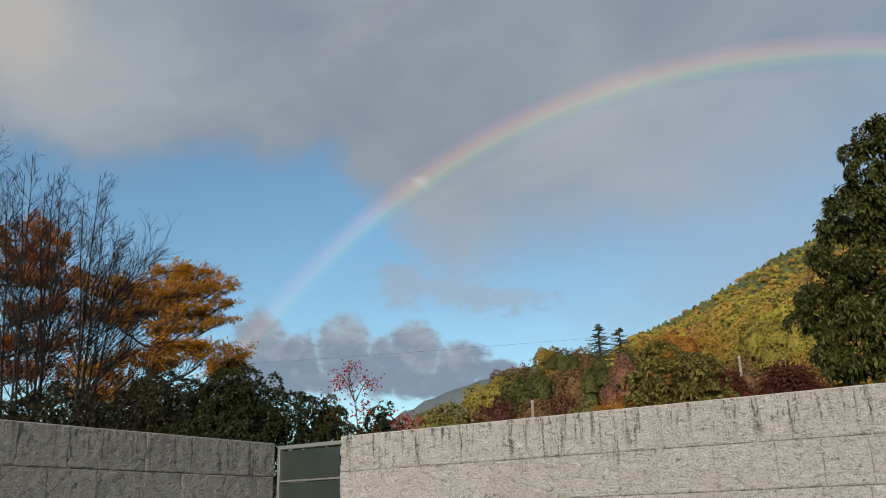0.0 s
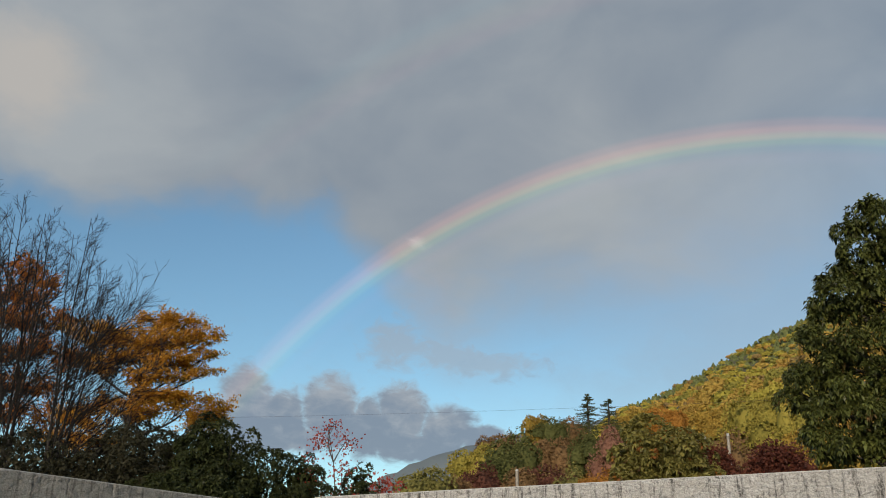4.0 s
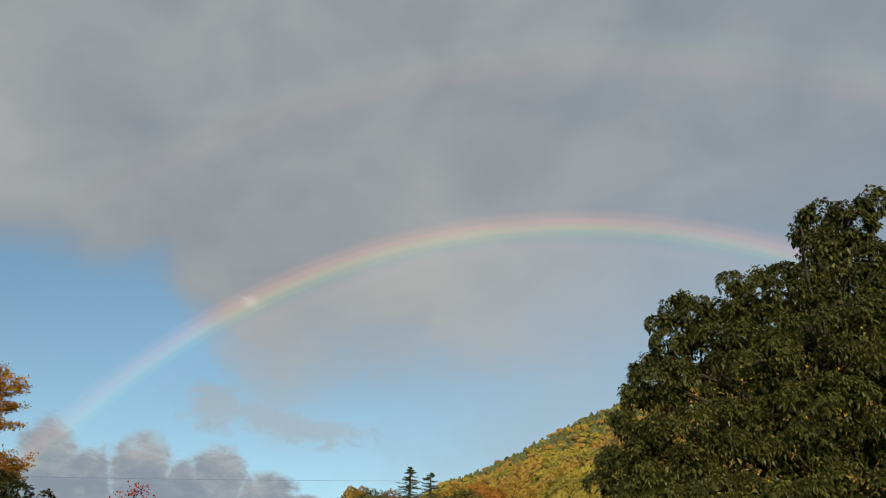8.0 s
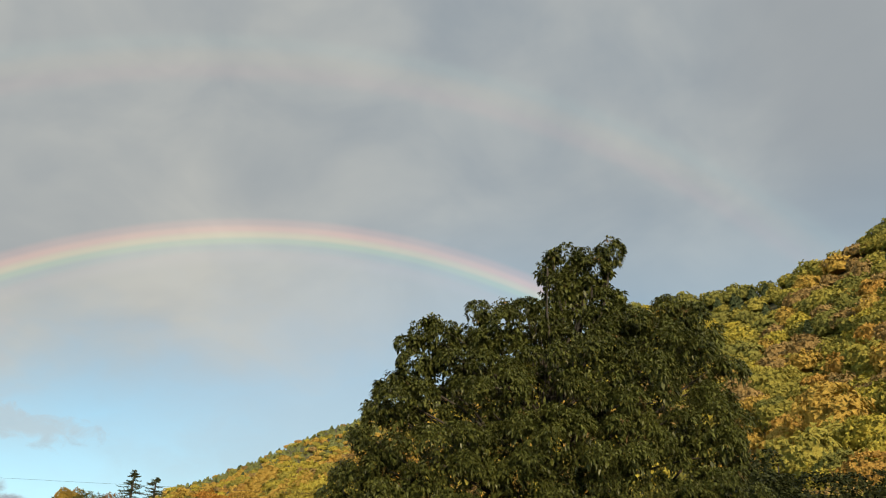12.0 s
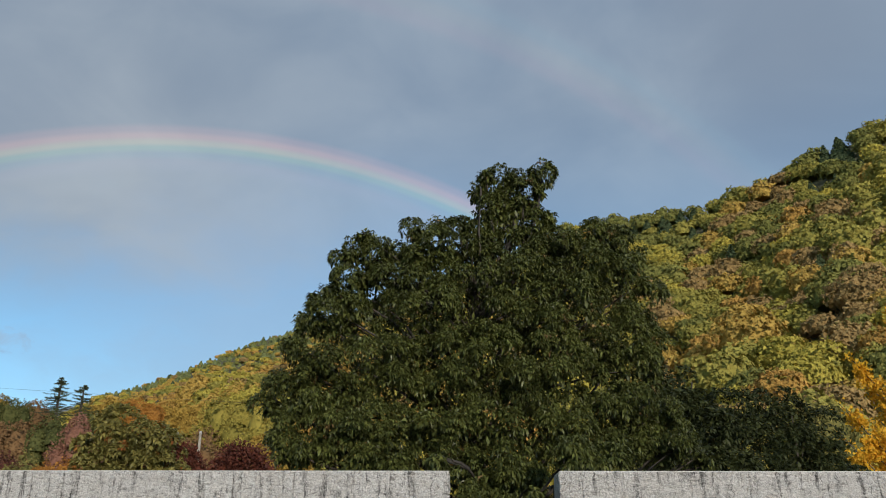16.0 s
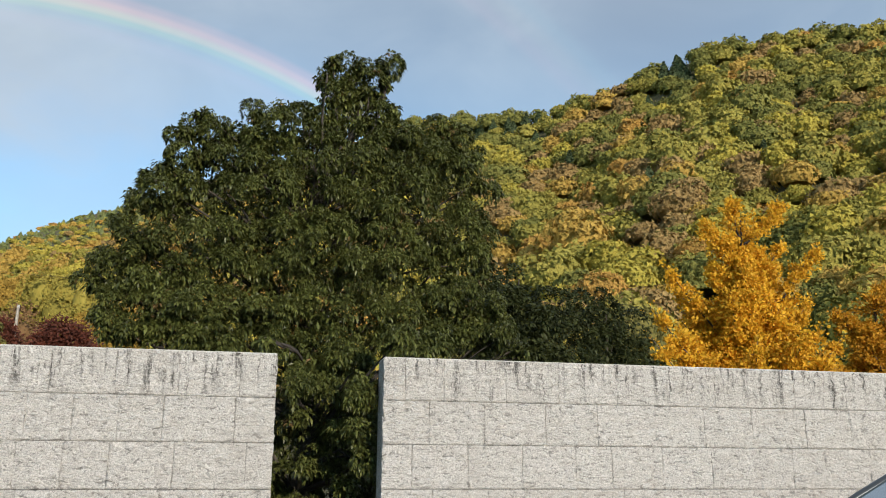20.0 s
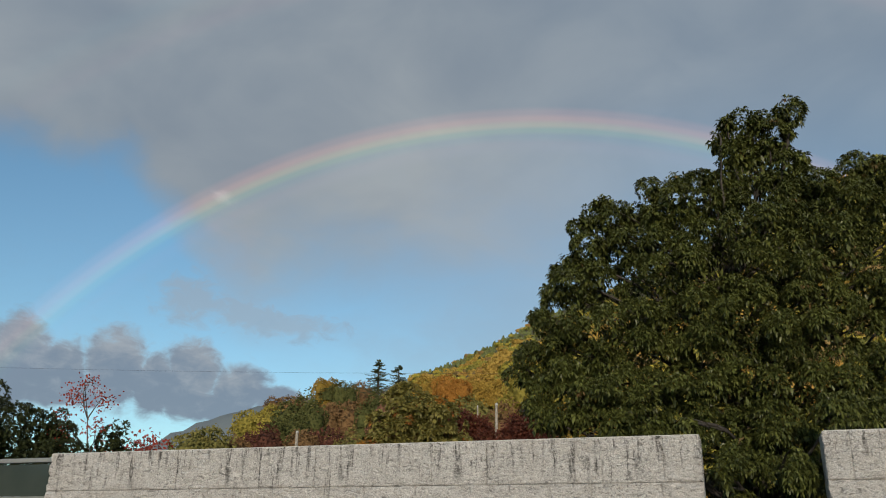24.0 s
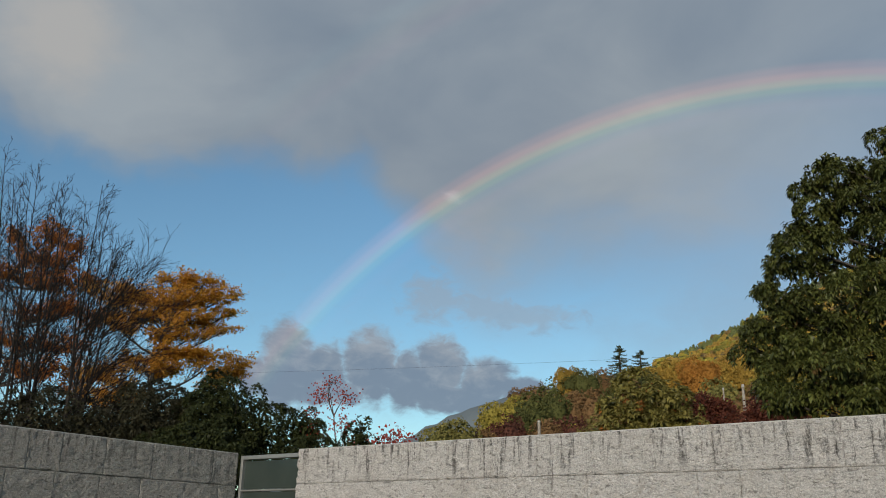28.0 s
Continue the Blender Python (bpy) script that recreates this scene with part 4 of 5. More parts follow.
# the oak's masses, limb by limb: x, z, half width, half height
OAK_TOP = [(1.05, 6.96, 0.21, 0.24), (1.44, 6.93, 0.35, 0.33), (1.76, 6.99, 0.16, 0.23), (0.95, 6.68, 0.24, 0.22), (1.79, 6.74, 0.15, 0.16), (1.31, 6.43, 0.41, 0.33), (1.69, 6.47, 0.27, 0.26), (1.92, 6.33, 0.18, 0.15), (1.08, 6.12, 0.36, 0.29), (1.56, 6.10, 0.48, 0.31), (1.22, 6.68, 0.32, 0.26), (1.12, 6.36, 0.32, 0.28), (0.88, 5.88, 0.40, 0.30), (1.50, 6.60, 0.34, 0.26)]
OAK_LEFT = [(0.06, 5.97, 0.20, 0.21), (0.38, 6.04, 0.30, 0.21), (0.74, 6.08, 0.27, 0.21), (-0.04, 5.68, 0.25, 0.24), (0.47, 5.65, 0.52, 0.40), (-0.60, 5.87, 0.30, 0.23), (-0.83, 5.64, 0.26, 0.21), (-0.32, 5.70, 0.28, 0.26), (-0.69, 5.27, 0.36, 0.26), (-1.05, 5.13, 0.30, 0.20), (-1.26, 5.02, 0.15, 0.14), (-0.15, 5.20, 0.50, 0.37), (-1.36, 4.73, 0.25, 0.22), (-0.50, 5.48, 0.34, 0.26), (-0.85, 4.98, 0.40, 0.28), (0.12, 5.50, 0.40, 0.30)]
OAK_LOW_LEFT = [(-0.95, 4.68, 0.55, 0.37), (-1.53, 4.39, 0.24, 0.22), (-1.18, 4.16, 0.54, 0.33), (-1.62, 3.95, 0.26, 0.24), (-1.72, 3.63, 0.19, 0.21), (-1.32, 3.58, 0.53, 0.35), (-1.64, 3.22, 0.22, 0.25), (-1.40, 3.02, 0.39, 0.27), (-0.95, 3.65, 0.50, 0.40), (-1.05, 3.12, 0.50, 0.32), (-1.30, 3.85, 0.42, 0.34)]
OAK_RIGHT = [(2.02, 5.83, 0.48, 0.35), (2.55, 6.02, 0.28, 0.22), (2.75, 5.84, 0.33, 0.29), (3.04, 5.67, 0.30, 0.31), (2.43, 5.41, 0.65, 0.50), (3.15, 5.30, 0.21, 0.25), (2.91, 4.95, 0.37, 0.41), (3.11, 4.48, 0.24, 0.32), (2.67, 4.29, 0.64, 0.48), (3.13, 3.92, 0.27, 0.32), (2.75, 3.56, 0.63, 0.46), (3.30, 3.50, 0.27, 0.30), (3.21, 3.12, 0.44, 0.27), (3.69, 3.02, 0.27, 0.20), (2.52, 3.06, 0.62, 0.30)]
OAK_BODY = [(0.23, 4.79, 0.80, 0.59), (1.17, 5.17, 0.84, 0.67), (1.86, 4.83, 0.85, 0.64), (-0.29, 4.08, 0.77, 0.52), (0.69, 4.14, 0.88, 0.61), (1.65, 4.04, 0.83, 0.62), (-0.65, 3.34, 0.74, 0.43), (0.24, 3.31, 0.77, 0.48), (1.16, 3.27, 0.73, 0.48), (1.96, 3.23, 0.67, 0.45), (-0.41, 2.89, 0.74, 0.28), (0.97, 2.76, 0.79, 0.29)]
OAK_SKIRT = [(0.93, 2.43, 0.40, 0.27), (1.40, 2.37, 0.30, 0.31), (0.75, 2.06, 0.26, 0.26), (1.22, 1.91, 0.33, 0.29), (1.49, 1.65, 0.15, 0.32), (0.84, 1.46, 0.29, 0.25), (1.30, 1.27, 0.30, 0.28), (0.9, 0.7, 0.45, 0.45), (1.4, 0.5, 0.4, 0.4)]
OAK_OVER = [(1.72, 2.76, 0.24, 0.14), (2.05, 2.75, 0.24, 0.12), (0.30, 2.76, 0.20, 0.12), (1.32, 2.35, 0.15, 0.28), (1.34, 1.70, 0.14, 0.32), (0.60, 2.25, 0.14, 0.28)]
OAK_INNER = [(0.6, 2.2, 0.8, 0.6), (1.6, 2.2, 0.8, 0.6), (0.5, 1.2, 0.8, 0.6), (1.6, 1.2, 0.8, 0.6), (0.6, 0.4, 0.8, 0.5), (1.7, 0.4, 0.8, 0.5), (1.1, 1.7, 0.7, 0.6)]
OAK_MASSES = [ball(x, y, z, rx, max(deep * rx, 0.35), rz) for group, y, deep in ((OAK_TOP, 10.8, 1.1), (OAK_LEFT, 10.5, 1.1), (OAK_LOW_LEFT, 10.5, 1.1), (OAK_RIGHT, 10.7, 1.1), (OAK_BODY, 10.6, 1.15), (OAK_SKIRT, 10.0, 0.9), (OAK_OVER, 9.15, 0.9), (OAK_INNER, 11.3, 0.8)) for x, z, rx, rz in group]
tree("evergreen_oak", (0.95, 10.9, 0), OAK_MASSES, 4900, 40, 0.080, 0.0215, OAK, BARK_DARK, "large dark green evergreen oak with drooping leaves behind the wall gap", 11,
     trunk_r=0.20, droop=0.85, inner=0.28, top=5.2, second=(OAK_DRY, 0.006), twigs=2, sprays=0.31, lobes=(0.48, 0.82))

# amber ginkgoes beyond the wall


def spire_tree(at, leaders, leaves, leaf, bark, label, seed, trunk_r=0.22, low=2.0, reach=1.5):
    """A ginkgo: leaders that rise steeply from the trunk, each clad in short leafy shoots."""
    rng = np.random.default_rng(seed)
    root = thing("ginkgo_tree", at, label, "tree", "ginkgoes behind the wall")
    at = np.asarray(at, float)
    high = max(z for x, z in leaders)
    stem = bent(at - (0, 0, 0.3), at + (0, 0, high * 0.93), rng, 0, 0.015, 12)
    wood, tips = [tube(stem, np.linspace(trunk_r, 0.03, 12), 8)], []
    ends = [np.array([x, at[1] + rng.uniform(-1.0, 1.0), z]) for x, z in leaders]
    wide = max(abs(x - at[0]) for x, z in leaders)
    for k in range(64):
        t = rng.uniform(0.12, 0.85)
        a = rng.uniform(0, 2 * math.pi)
        q = wide * (1.0 - t**1.5) * rng.uniform(0.6, 1.0)
        ends.append(at + (q * math.cos(a), q * math.sin(a) * 0.9, low + t * (high - low) * 0.92))
    for n, end in enumerate(ends):
        flat = np.linalg.norm(end[:2] - at[:2])
        i = int(np.clip(np.argmin(np.abs(stem[:, 2] - (end[2] - 0.75 * flat - 0.6))), 1, 10))
        limb = bent(stem[i], end, rng, -0.07, 0.03, 9)
        wood.append(tube(limb, np.linspace(0.07, 0.012, 9), 4))
        span = np.linalg.norm(limb[-1] - limb[0])
        for j in range(int(9 + span * 7)):
            s = rng.uniform(0.16, 1.0)
            p = limb[min(7, int(s * 8))]
            way = unit(rng.normal(0, 1, 3) * (1, 1, 0.35) + unit(limb[-1] - limb[0]) * 0.55)
            long = reach * (1.04 - s) ** 0.8 * rng.uniform(0.35, 0.9) + 0.16
            line = bent(p, p + way * long, rng, 0.05, 0.06, 6)
            tips.append(line)
            if j % 2:
                wood.append(tube(line, np.linspace(0.012, 0.004, 6), 3))
        tips += [limb[3:], limb[3:], limb[3:]]
    part("trunk", join(wood), bark, root, smooth=True)
    part("crown", leaves_along(tips, leaves, 0.10, 0.15, 0.125, rng, 0.2), leaf, root)
    return root


spire_tree((19.2, 29.5, 0), [(18.9, 12.2), (20.7, 12.0), (17.4, 11.1), (15.5, 9.4), (14.5, 7.5), (16.4, 8.6), (22.0, 10.3), (19.7, 11.1), (22.5, 8.5), (15.4, 6.2), (23.2, 6.8), (18.2, 10.4), (21.2, 10.6), (14.4, 6.4), (15.2, 5.0), (16.4, 7.0), (22.6, 5.4)], 92000, GINKGO, BARK, "tall ginkgo in bright yellow autumn leaf", 31)
spire_tree((26.6, 31.5, 0), [(25.0, 8.4), (24.0, 6.6), (27.6, 9.6), (29.4, 8.6), (30.8, 7.0), (23.2, 5.6), (26.2, 8.9), (28.6, 9.3), (22.8, 4.6)], 60000, GINKGO_DEEP, BARK_DARK, "spreading ginkgo in deep amber leaf", 32, 0.24, 1.6, 1.9)

# dark broadleaf shrubs between oak and ginkgo
for at, blobs, n, leaf, label, seed in (
    ((6.5, 19.5, 0), [ball(5.8, 19.5, 5.7, 0.9, 0.9, 0.9), ball(6.8, 19.5, 5.0, 1.1, 1.2, 1.0), ball(5.9, 19.5, 4.2, 1.2, 1.2, 1.1), ball(7.4, 19.5, 4.0, 1.2, 1.2, 1.3), ball(6.8, 19.3, 2.6, 1.8, 1.4, 1.3)], 900, SHRUB, "dense dark green shrub beside the oak", 41),
    ((9.0, 20.5, 0), [ball(8.6, 20.5, 5.3, 1.0, 1.0, 0.9), ball(9.5, 20.5, 4.9, 0.9, 0.9, 0.9), ball(8.9, 20.5, 3.8, 1.3, 1.2, 1.2), ball(9.9, 20.5, 3.4, 1.1, 1.1, 1.2), ball(9.2, 20.3, 2.2, 1.6, 1.3, 1.2)], 900, SHRUB, "dense dark green shrub near the ginkgo", 42),
    ((4.9, 14.5, 0), [ball(4.5, 14.5, 4.3, 0.6, 0.7, 0.6), ball(4.6, 14.5, 3.6, 0.8, 0.9, 1.0), ball(5.2, 14.6, 2.9, 0.8, 0.9, 0.8), ball(4.7, 14.4, 2.2, 0.9, 0.9, 0.8)], 600, SHRUB, "dark green shrub against the oak", 43)):
    tree("shrub", at, blobs, n * 3 // 4, 32, 0.12, 0.045, leaf, BARK_DARK, label, seed, trunk_r=0.09, droop=0.5, inner=0.2, category="shrub", group="shrubs behind the wall", sprays=0.5)

# shrubs and trees behind the side wall
for at, blobs, n, leaf, label, seed in (
    ((-12.3, 12.0, 0), [ball(-12.5, 12, 3.8, 0.85, 1.0, 0.85), ball(-11.7, 12, 3.3, 0.75, 0.9, 0.75), ball(-12.4, 11.8, 2.7, 1.2, 1.1, 1.0)], 1700, SHRUB, "dark glossy evergreen shrub above the side wall", 51),
    ((-10.9, 12.6, 0), [ball(-11.0, 12.6, 3.4, 0.5, 0.6, 0.6), ball(-10.7, 12.5, 2.7, 0.7, 0.7, 0.7)], 800, SHRUB, "small dark evergreen shrub above the side wall", 52),
    ((-11.9, 11.0, 0), [ball(-11.8, 11.0, 2.9, 0.9, 0.8, 0.7), ball(-12.6, 10.8, 2.7, 1.0, 0.8, 0.7)], 1300, SHRUB, "dark low shrub along the side wall", 55),
    ((-13.2, 12.2, 0), [ball(-13.2, 12.2, 3.6, 0.9, 0.9, 0.85), ball(-13.2, 12.0, 3.0, 1.1, 1.0, 0.9)], 1500, SHRUB, "dark evergreen shrub amid the thicket", 56),
    ((-15.2, 12.4, 0), [ball(-15.2, 12.4, 3.7, 1.0, 1.0, 0.9), ball(-16.1, 12.2, 3.5, 1.0, 1.0, 0.9), ball(-15.6, 12.2, 2.7, 1.4, 1.0, 0.9)], 1700, SHRUB_DULL, "brown-green thicket below the maple", 57),
    ((-17.6, 11.8, 0), [ball(-17.4, 11.8, 3.6, 1.1, 1.0, 0.9), ball(-18.4, 11.6, 3.8, 1.1, 1.0, 1.0), ball(-17.8, 11.6, 2.6, 1.5, 1.0, 0.9)], 1700, SHRUB_DULL, "brown-green thicket behind the bare stems", 58),
    ((-14.0, 11.2, 0), [ball(-13.9, 11.2, 3.6, 1.1, 1.1, 0.95), ball(-14.6, 10.9, 3.1, 1.1, 1.1, 0.9), ball(-13.6, 11.0, 2.8, 1.3, 1.1, 1.0)], 1800, SHRUB_DULL, "dull brown-green shrub thicket above the side wall", 53),
    ((-15.6, 9.6, 0), [ball(-15.4, 9.7, 3.3, 1.2, 1.1, 1.0), ball(-16.3, 9.0, 3.0, 1.3, 1.1, 1.0), ball(-15.0, 9.4, 2.6, 1.2, 1.1, 0.9)], 1500, SHRUB_DULL, "sparse brown-green shrub under the bare tree", 54)):
    tree("shrub", at, blobs, n // 3, 34, 0.085, 0.030, leaf, BARK_DARK, label, seed, trunk_r=0.07, droop=0.6, inner=0.3, sprays=0.34, category="shrub", group="shrubs behind the side wall")

MAPLE_PADS = [(-0.46, 9.25, 0.67, 0.25), (0.38, 9.18, 0.75, 0.33), (1.25, 8.90, 0.62, 0.22), (-0.09, 8.60, 1.18, 0.29), (1.36, 8.36, 0.41, 0.18), (-0.90, 8.42, 0.82, 0.25), (0.12, 7.97, 1.01, 0.25), (1.23, 7.72, 0.44, 0.14), (-1.35, 7.95, 0.81, 0.24), (-0.34, 7.47, 0.99, 0.24), (-1.57, 8.73, 0.75, 0.18), (-2.36, 8.51, 0.80, 0.21),
              (1.69, 6.85, 0.68, 0.28), (0.85, 6.91, 0.74, 0.21), (-0.14, 6.84, 0.99, 0.24), (1.37, 6.40, 0.85, 0.24), (-1.09, 6.58, 0.96, 0.31), (-1.99, 6.14, 0.94, 0.27), (-0.27, 6.35, 0.81, 0.20), (-2.54, 5.46, 0.70, 0.26), (-1.63, 5.48, 0.78, 0.26), (-1.97, 7.66, 0.63, 0.24)]
RUST_PADS = [(-0.53, 11.36, 0.75, 0.43), (0.20, 10.95, 0.62, 0.35), (-0.77, 10.45, 0.77, 0.50), (0.10, 10.25, 0.68, 0.39), (-1.01, 9.65, 0.66, 0.45), (1.18, 9.78, 0.70, 0.27), (-0.08, 9.55, 0.85, 0.31), (0.59, 8.76, 0.96, 0.34), (-0.55, 8.47, 0.82, 0.37), (1.65, 8.56, 0.70, 0.27), (-0.76, 7.44, 0.81, 0.40), (0.55, 7.53, 1.01, 0.33), (-0.01, 6.58, 1.15, 0.36), (1.46, 6.85, 1.04, 0.30),
             (-1.43, 11.14, 0.49, 0.39), (-1.99, 9.74, 0.80, 0.75), (-1.90, 7.72, 0.94, 0.72)]
pad_tree("maple_tree", (-20.7, 16.9, 0), [across((-20.5, 17.0), *p) for p in MAPLE_PADS], 50000, 0.064, 0.055, MAPLE, BARK_DARK, "spreading maple in amber and orange autumn leaf", 61, top=8.4)
pad_tree("maple_tree", (-25.7, 15.4, 0), [across((-25.5, 15.5), *p) for p in RUST_PADS], 24000, 0.08, 0.065, MAPLE_RED, BARK_DARK, "rust red maple behind the bare tree", 62, top=10.4, flat=0.6)
tree("sapling", (-10.4, 12.6, 0), [ball(-10.55, 12.6, 4.15, 0.26, 0.3, 0.22), ball(-9.95, 12.6, 4.05, 0.20, 0.25, 0.22), ball(-10.9, 12.6, 3.80, 0.18, 0.22, 0.16), ball(-10.05, 12.6, 3.60, 0.30, 0.3, 0.20), ball(-10.8, 12.6, 3.45, 0.25, 0.3, 0.18), ball(-10.3, 12.6, 4.40, 0.20, 0.22, 0.14), ball(-10.5, 12.6, 3.05, 0.22, 0.22, 0.15)],
     120, 5, 0.05, 0.042, SCARLET, BARK, "thin sapling with sparse scarlet leaves", 63, trunk_r=0.03, droop=0.2, inner=0.5, spread=1.3, top=4.4, shell=0.5, twigs=8)
tree("shrub", (-9.9, 13.1, 0), [ball(-9.95, 13.1, 3.35, 0.26, 0.3, 0.42), ball(-10.0, 13.1, 2.75, 0.48, 0.5, 0.5)], 130, 22, 0.09, 0.034, SHRUB, BARK_DARK, "small dark conical evergreen shrub behind the wall", 64, trunk_r=0.05, droop=0.5, inner=0.2, category="shrub", sprays=0.22)
tree("shrub", (-13.8, 19.3, 0), [ball(-14.0, 19.4, 4.15, 0.40, 0.4, 0.30), ball(-14.4, 19.4, 3.7, 0.5, 0.5, 0.4), ball(-15.0, 19.2, 3.9, 0.4, 0.4, 0.3)], 150, 5, 0.10, 0.085, SCARLET, BARK, "low shrub with red autumn leaves", 65, trunk_r=0.03, droop=0.2, inner=0.4, spread=1.0, category="shrub", twigs=4)

# leafy trees close behind the long wall
tree("tree", (-5.0, 15.4, 0), [ball(-5.2, 15.4, 3.95, 0.62, 0.7, 0.62), ball(-4.6, 15.4, 3.85, 0.55, 0.6, 0.55), ball(-5.4, 15.3, 3.4, 0.5, 0.6, 0.5), ball(-4.4, 15.4, 3.3, 0.5, 0.6, 0.45)],
     300, 40, 0.105, 0.042, OLIVE_LEAF, BARK, "leafy olive-green tree close behind the wall", 66, trunk_r=0.07, droop=0.55, inner=0.1, sprays=0.32, twigs=4, second=(RUST_LEAF, 0.05))
tree("shrub", (-5.6, 16.0, 0), [ball(-6.0, 16.0, 3.15, 0.60, 0.6, 0.45), ball(-5.2, 15.9, 3.2, 0.60, 0.6, 0.45), ball(-4.5, 16.0, 3.1, 0.55, 0.6, 0.45), ball(-5.2, 15.9, 2.4, 1.2, 0.7, 0.6)],
     240, 40, 0.10, 0.042, OLIVE_LEAF, BARK, "low green shrub with patches of orange leaves", 67, trunk_r=0.05, droop=0.5, inner=0.15, sprays=0.30, category="shrub", second=(RUST_LEAF, 0.22))
tree("maple_tree", (-4.0, 20.2, 0), [ball(-4.0, 20.2, 4.05, 0.75, 0.8, 0.48), ball(-3.45, 20.2, 3.85, 0.5, 0.6, 0.42), ball(-4.6, 20.1, 3.7, 0.55, 0.6, 0.4), ball(-5.2, 20.0, 3.35, 0.5, 0.5, 0.35)],
     1500, 8, 0.075, 0.062, WINE_LEAF, BARK_DARK, "low wine red maple behind the wall", 68, trunk_r=0.08, droop=0.35, inner=0.3, spread=0.9, twigs=4, rough=3)
tree("maple_tree", (-6.8, 24.4, 0), [ball(-6.9, 24.4, 5.1, 0.7, 0.7, 0.4), ball(-6.3, 24.4, 4.8, 0.55, 0.6, 0.4), ball(-7.4, 24.3, 4.6, 0.6, 0.6, 0.4)],
     1000, 8, 0.075, 0.062, WINE_LEAF, BARK_DARK, "dark red maple beside the pale poles", 69, trunk_r=0.08, droop=0.35, inner=0.3, spread=0.9, twigs=4, rough=3)


def bare_tree(at, stems, label, seed, side=0.0):
    """A leafless tree: tall straight stems set with ascending boughs that fork into fine twigs."""
    rng = np.random.default_rng(seed)
    root = thing("bare_tree", at, label, "tree", "bare trees behind the side wall")
    d = unit(np.array([at[0] - EYE.x, at[1] - EYE.y]))
    right = np.array([d[1], -d[0], 0.0])
    wood, fine = [], []

    def on(pts, f):
        i = min(len(pts) - 2, int(f * (len(pts) - 1)))
        g = f * (len(pts) - 1) - i
        return pts[i] * (1 - g) + pts[i + 1] * g, unit(pts[i + 1] - pts[i])

    def twig(p, way, long, r, depth):
        n = (6, 3, 2)[depth]
        pts, w = [np.asarray(p, float)], unit(np.asarray(way, float))
        for _ in range(n):
            w = unit(w + rng.normal(0, 0.06, 3) + (0, 0, 0.05))
            pts.append(pts[-1] + w * long / n)
        (wood if depth == 0 else fine).append(tube(pts, np.linspace(r, max(r * 0.4, 0.0028), n + 1), 4 if depth == 0 else 3))
        if depth < 2:
            for k in range(int(5 * long + 3) if depth == 0 else int(5 * long + 1)):
                start, lead = on(pts, rng.uniform(0.2, 1.0))
                out = unit(np.cross(lead, rng.normal(0, 1, 3)))
                twig(start, lead * 0.8 + out * rng.uniform(0.45, 0.75), long * rng.uniform(0.2, 0.42) + 0.06, max(r * 0.5, 0.0040), depth + 1)

    for low, high, z in stems:
        foot = np.asarray(at, float) + right * low * 0.75 + np.array([*d, 0.0]) * rng.uniform(-0.5, 0.5) - (0, 0, 0.2)
        knee = np.asarray(at, float) + right * low + (0, 0, 3.7)
        tip = np.asarray(at, float) + right * high + np.array([*d, 0.0]) * rng.uniform(-0.5, 0.5) + (0, 0, z)
        knee[:2] = 0.5 * knee[:2] + 0.5 * (foot[:2] + (tip[:2] - foot[:2]) * 0.4)
        s = np.linspace(0, 1, 14)[:, None]
        pts = (1 - s) ** 2 * foot + 2 * s * (1 - s) * knee + s**2 * tip + rng.normal(0, 0.018, (14, 3))
        r = rng.uniform(0.036, 0.062)
        wood.append(tube(pts, np.linspace(r, 0.006, 14), 6))
        for k in range(27):
            f = 0.46 + 0.53 * ((k + rng.random()) / 27) ** 0.75
            start, lead = on(pts, f)
            out = unit(unit(np.cross(lead, rng.normal(0, 1, 3))) + right * side)
            long = (1.0 - f) * rng.uniform(1.2, 3.0) + rng.uniform(0.18, 0.4)
            twig(start, lead * 0.8 + out * rng.uniform(0.45, 0.8), long, r * (1.05 - f) * 0.30 + 0.0042, 0)
        for k in range(int(11 * side)):
            start, lead = on(pts, rng.uniform(0.30, 0.72))
            out = unit(right + rng.normal(0, 0.5, 3))
            twig(start, lead * 0.75 + out * rng.uniform(0.6, 0.95), rng.uniform(1.3, 2.6), 0.011, 0)
    part("trunk", join(wood), TWIG, root, smooth=True)
    part("branchwork", join(fine), TWIG, root)
    return root


bare_tree((-16.6, 10.0, 0), [(-0.31, -0.52, 9.5), (-0.05, -0.64, 9.1), (0.12, -0.05, 9.1), (0.48, -0.25, 8.8), (0.21, 0.13, 8.8), (0.53, -0.85, 8.5), (0.0, 0.35, 8.5)], "leafless grey tree of many thin upright stems", 71)
bare_tree((-16.5, 10.2, 0), [(0.69, 0.63, 9.0), (0.96, 0.32, 8.6), (0.80, 1.10, 7.9), (0.91, 1.30, 7.6), (0.75, 0.85, 8.7)], "leafless tree with boughs fanning to one side", 72, 0.6)
bare_tree((-17.2, 10.2, 0), [(-0.43, -1.15, 9.7), (-0.52, -1.51, 9.5), (-0.21, -0.82, 9.2), (-0.8, -2.0, 9.3)], "leafless grey tree at the edge of the thicket", 73)

# ---- trees of the middle distance ----


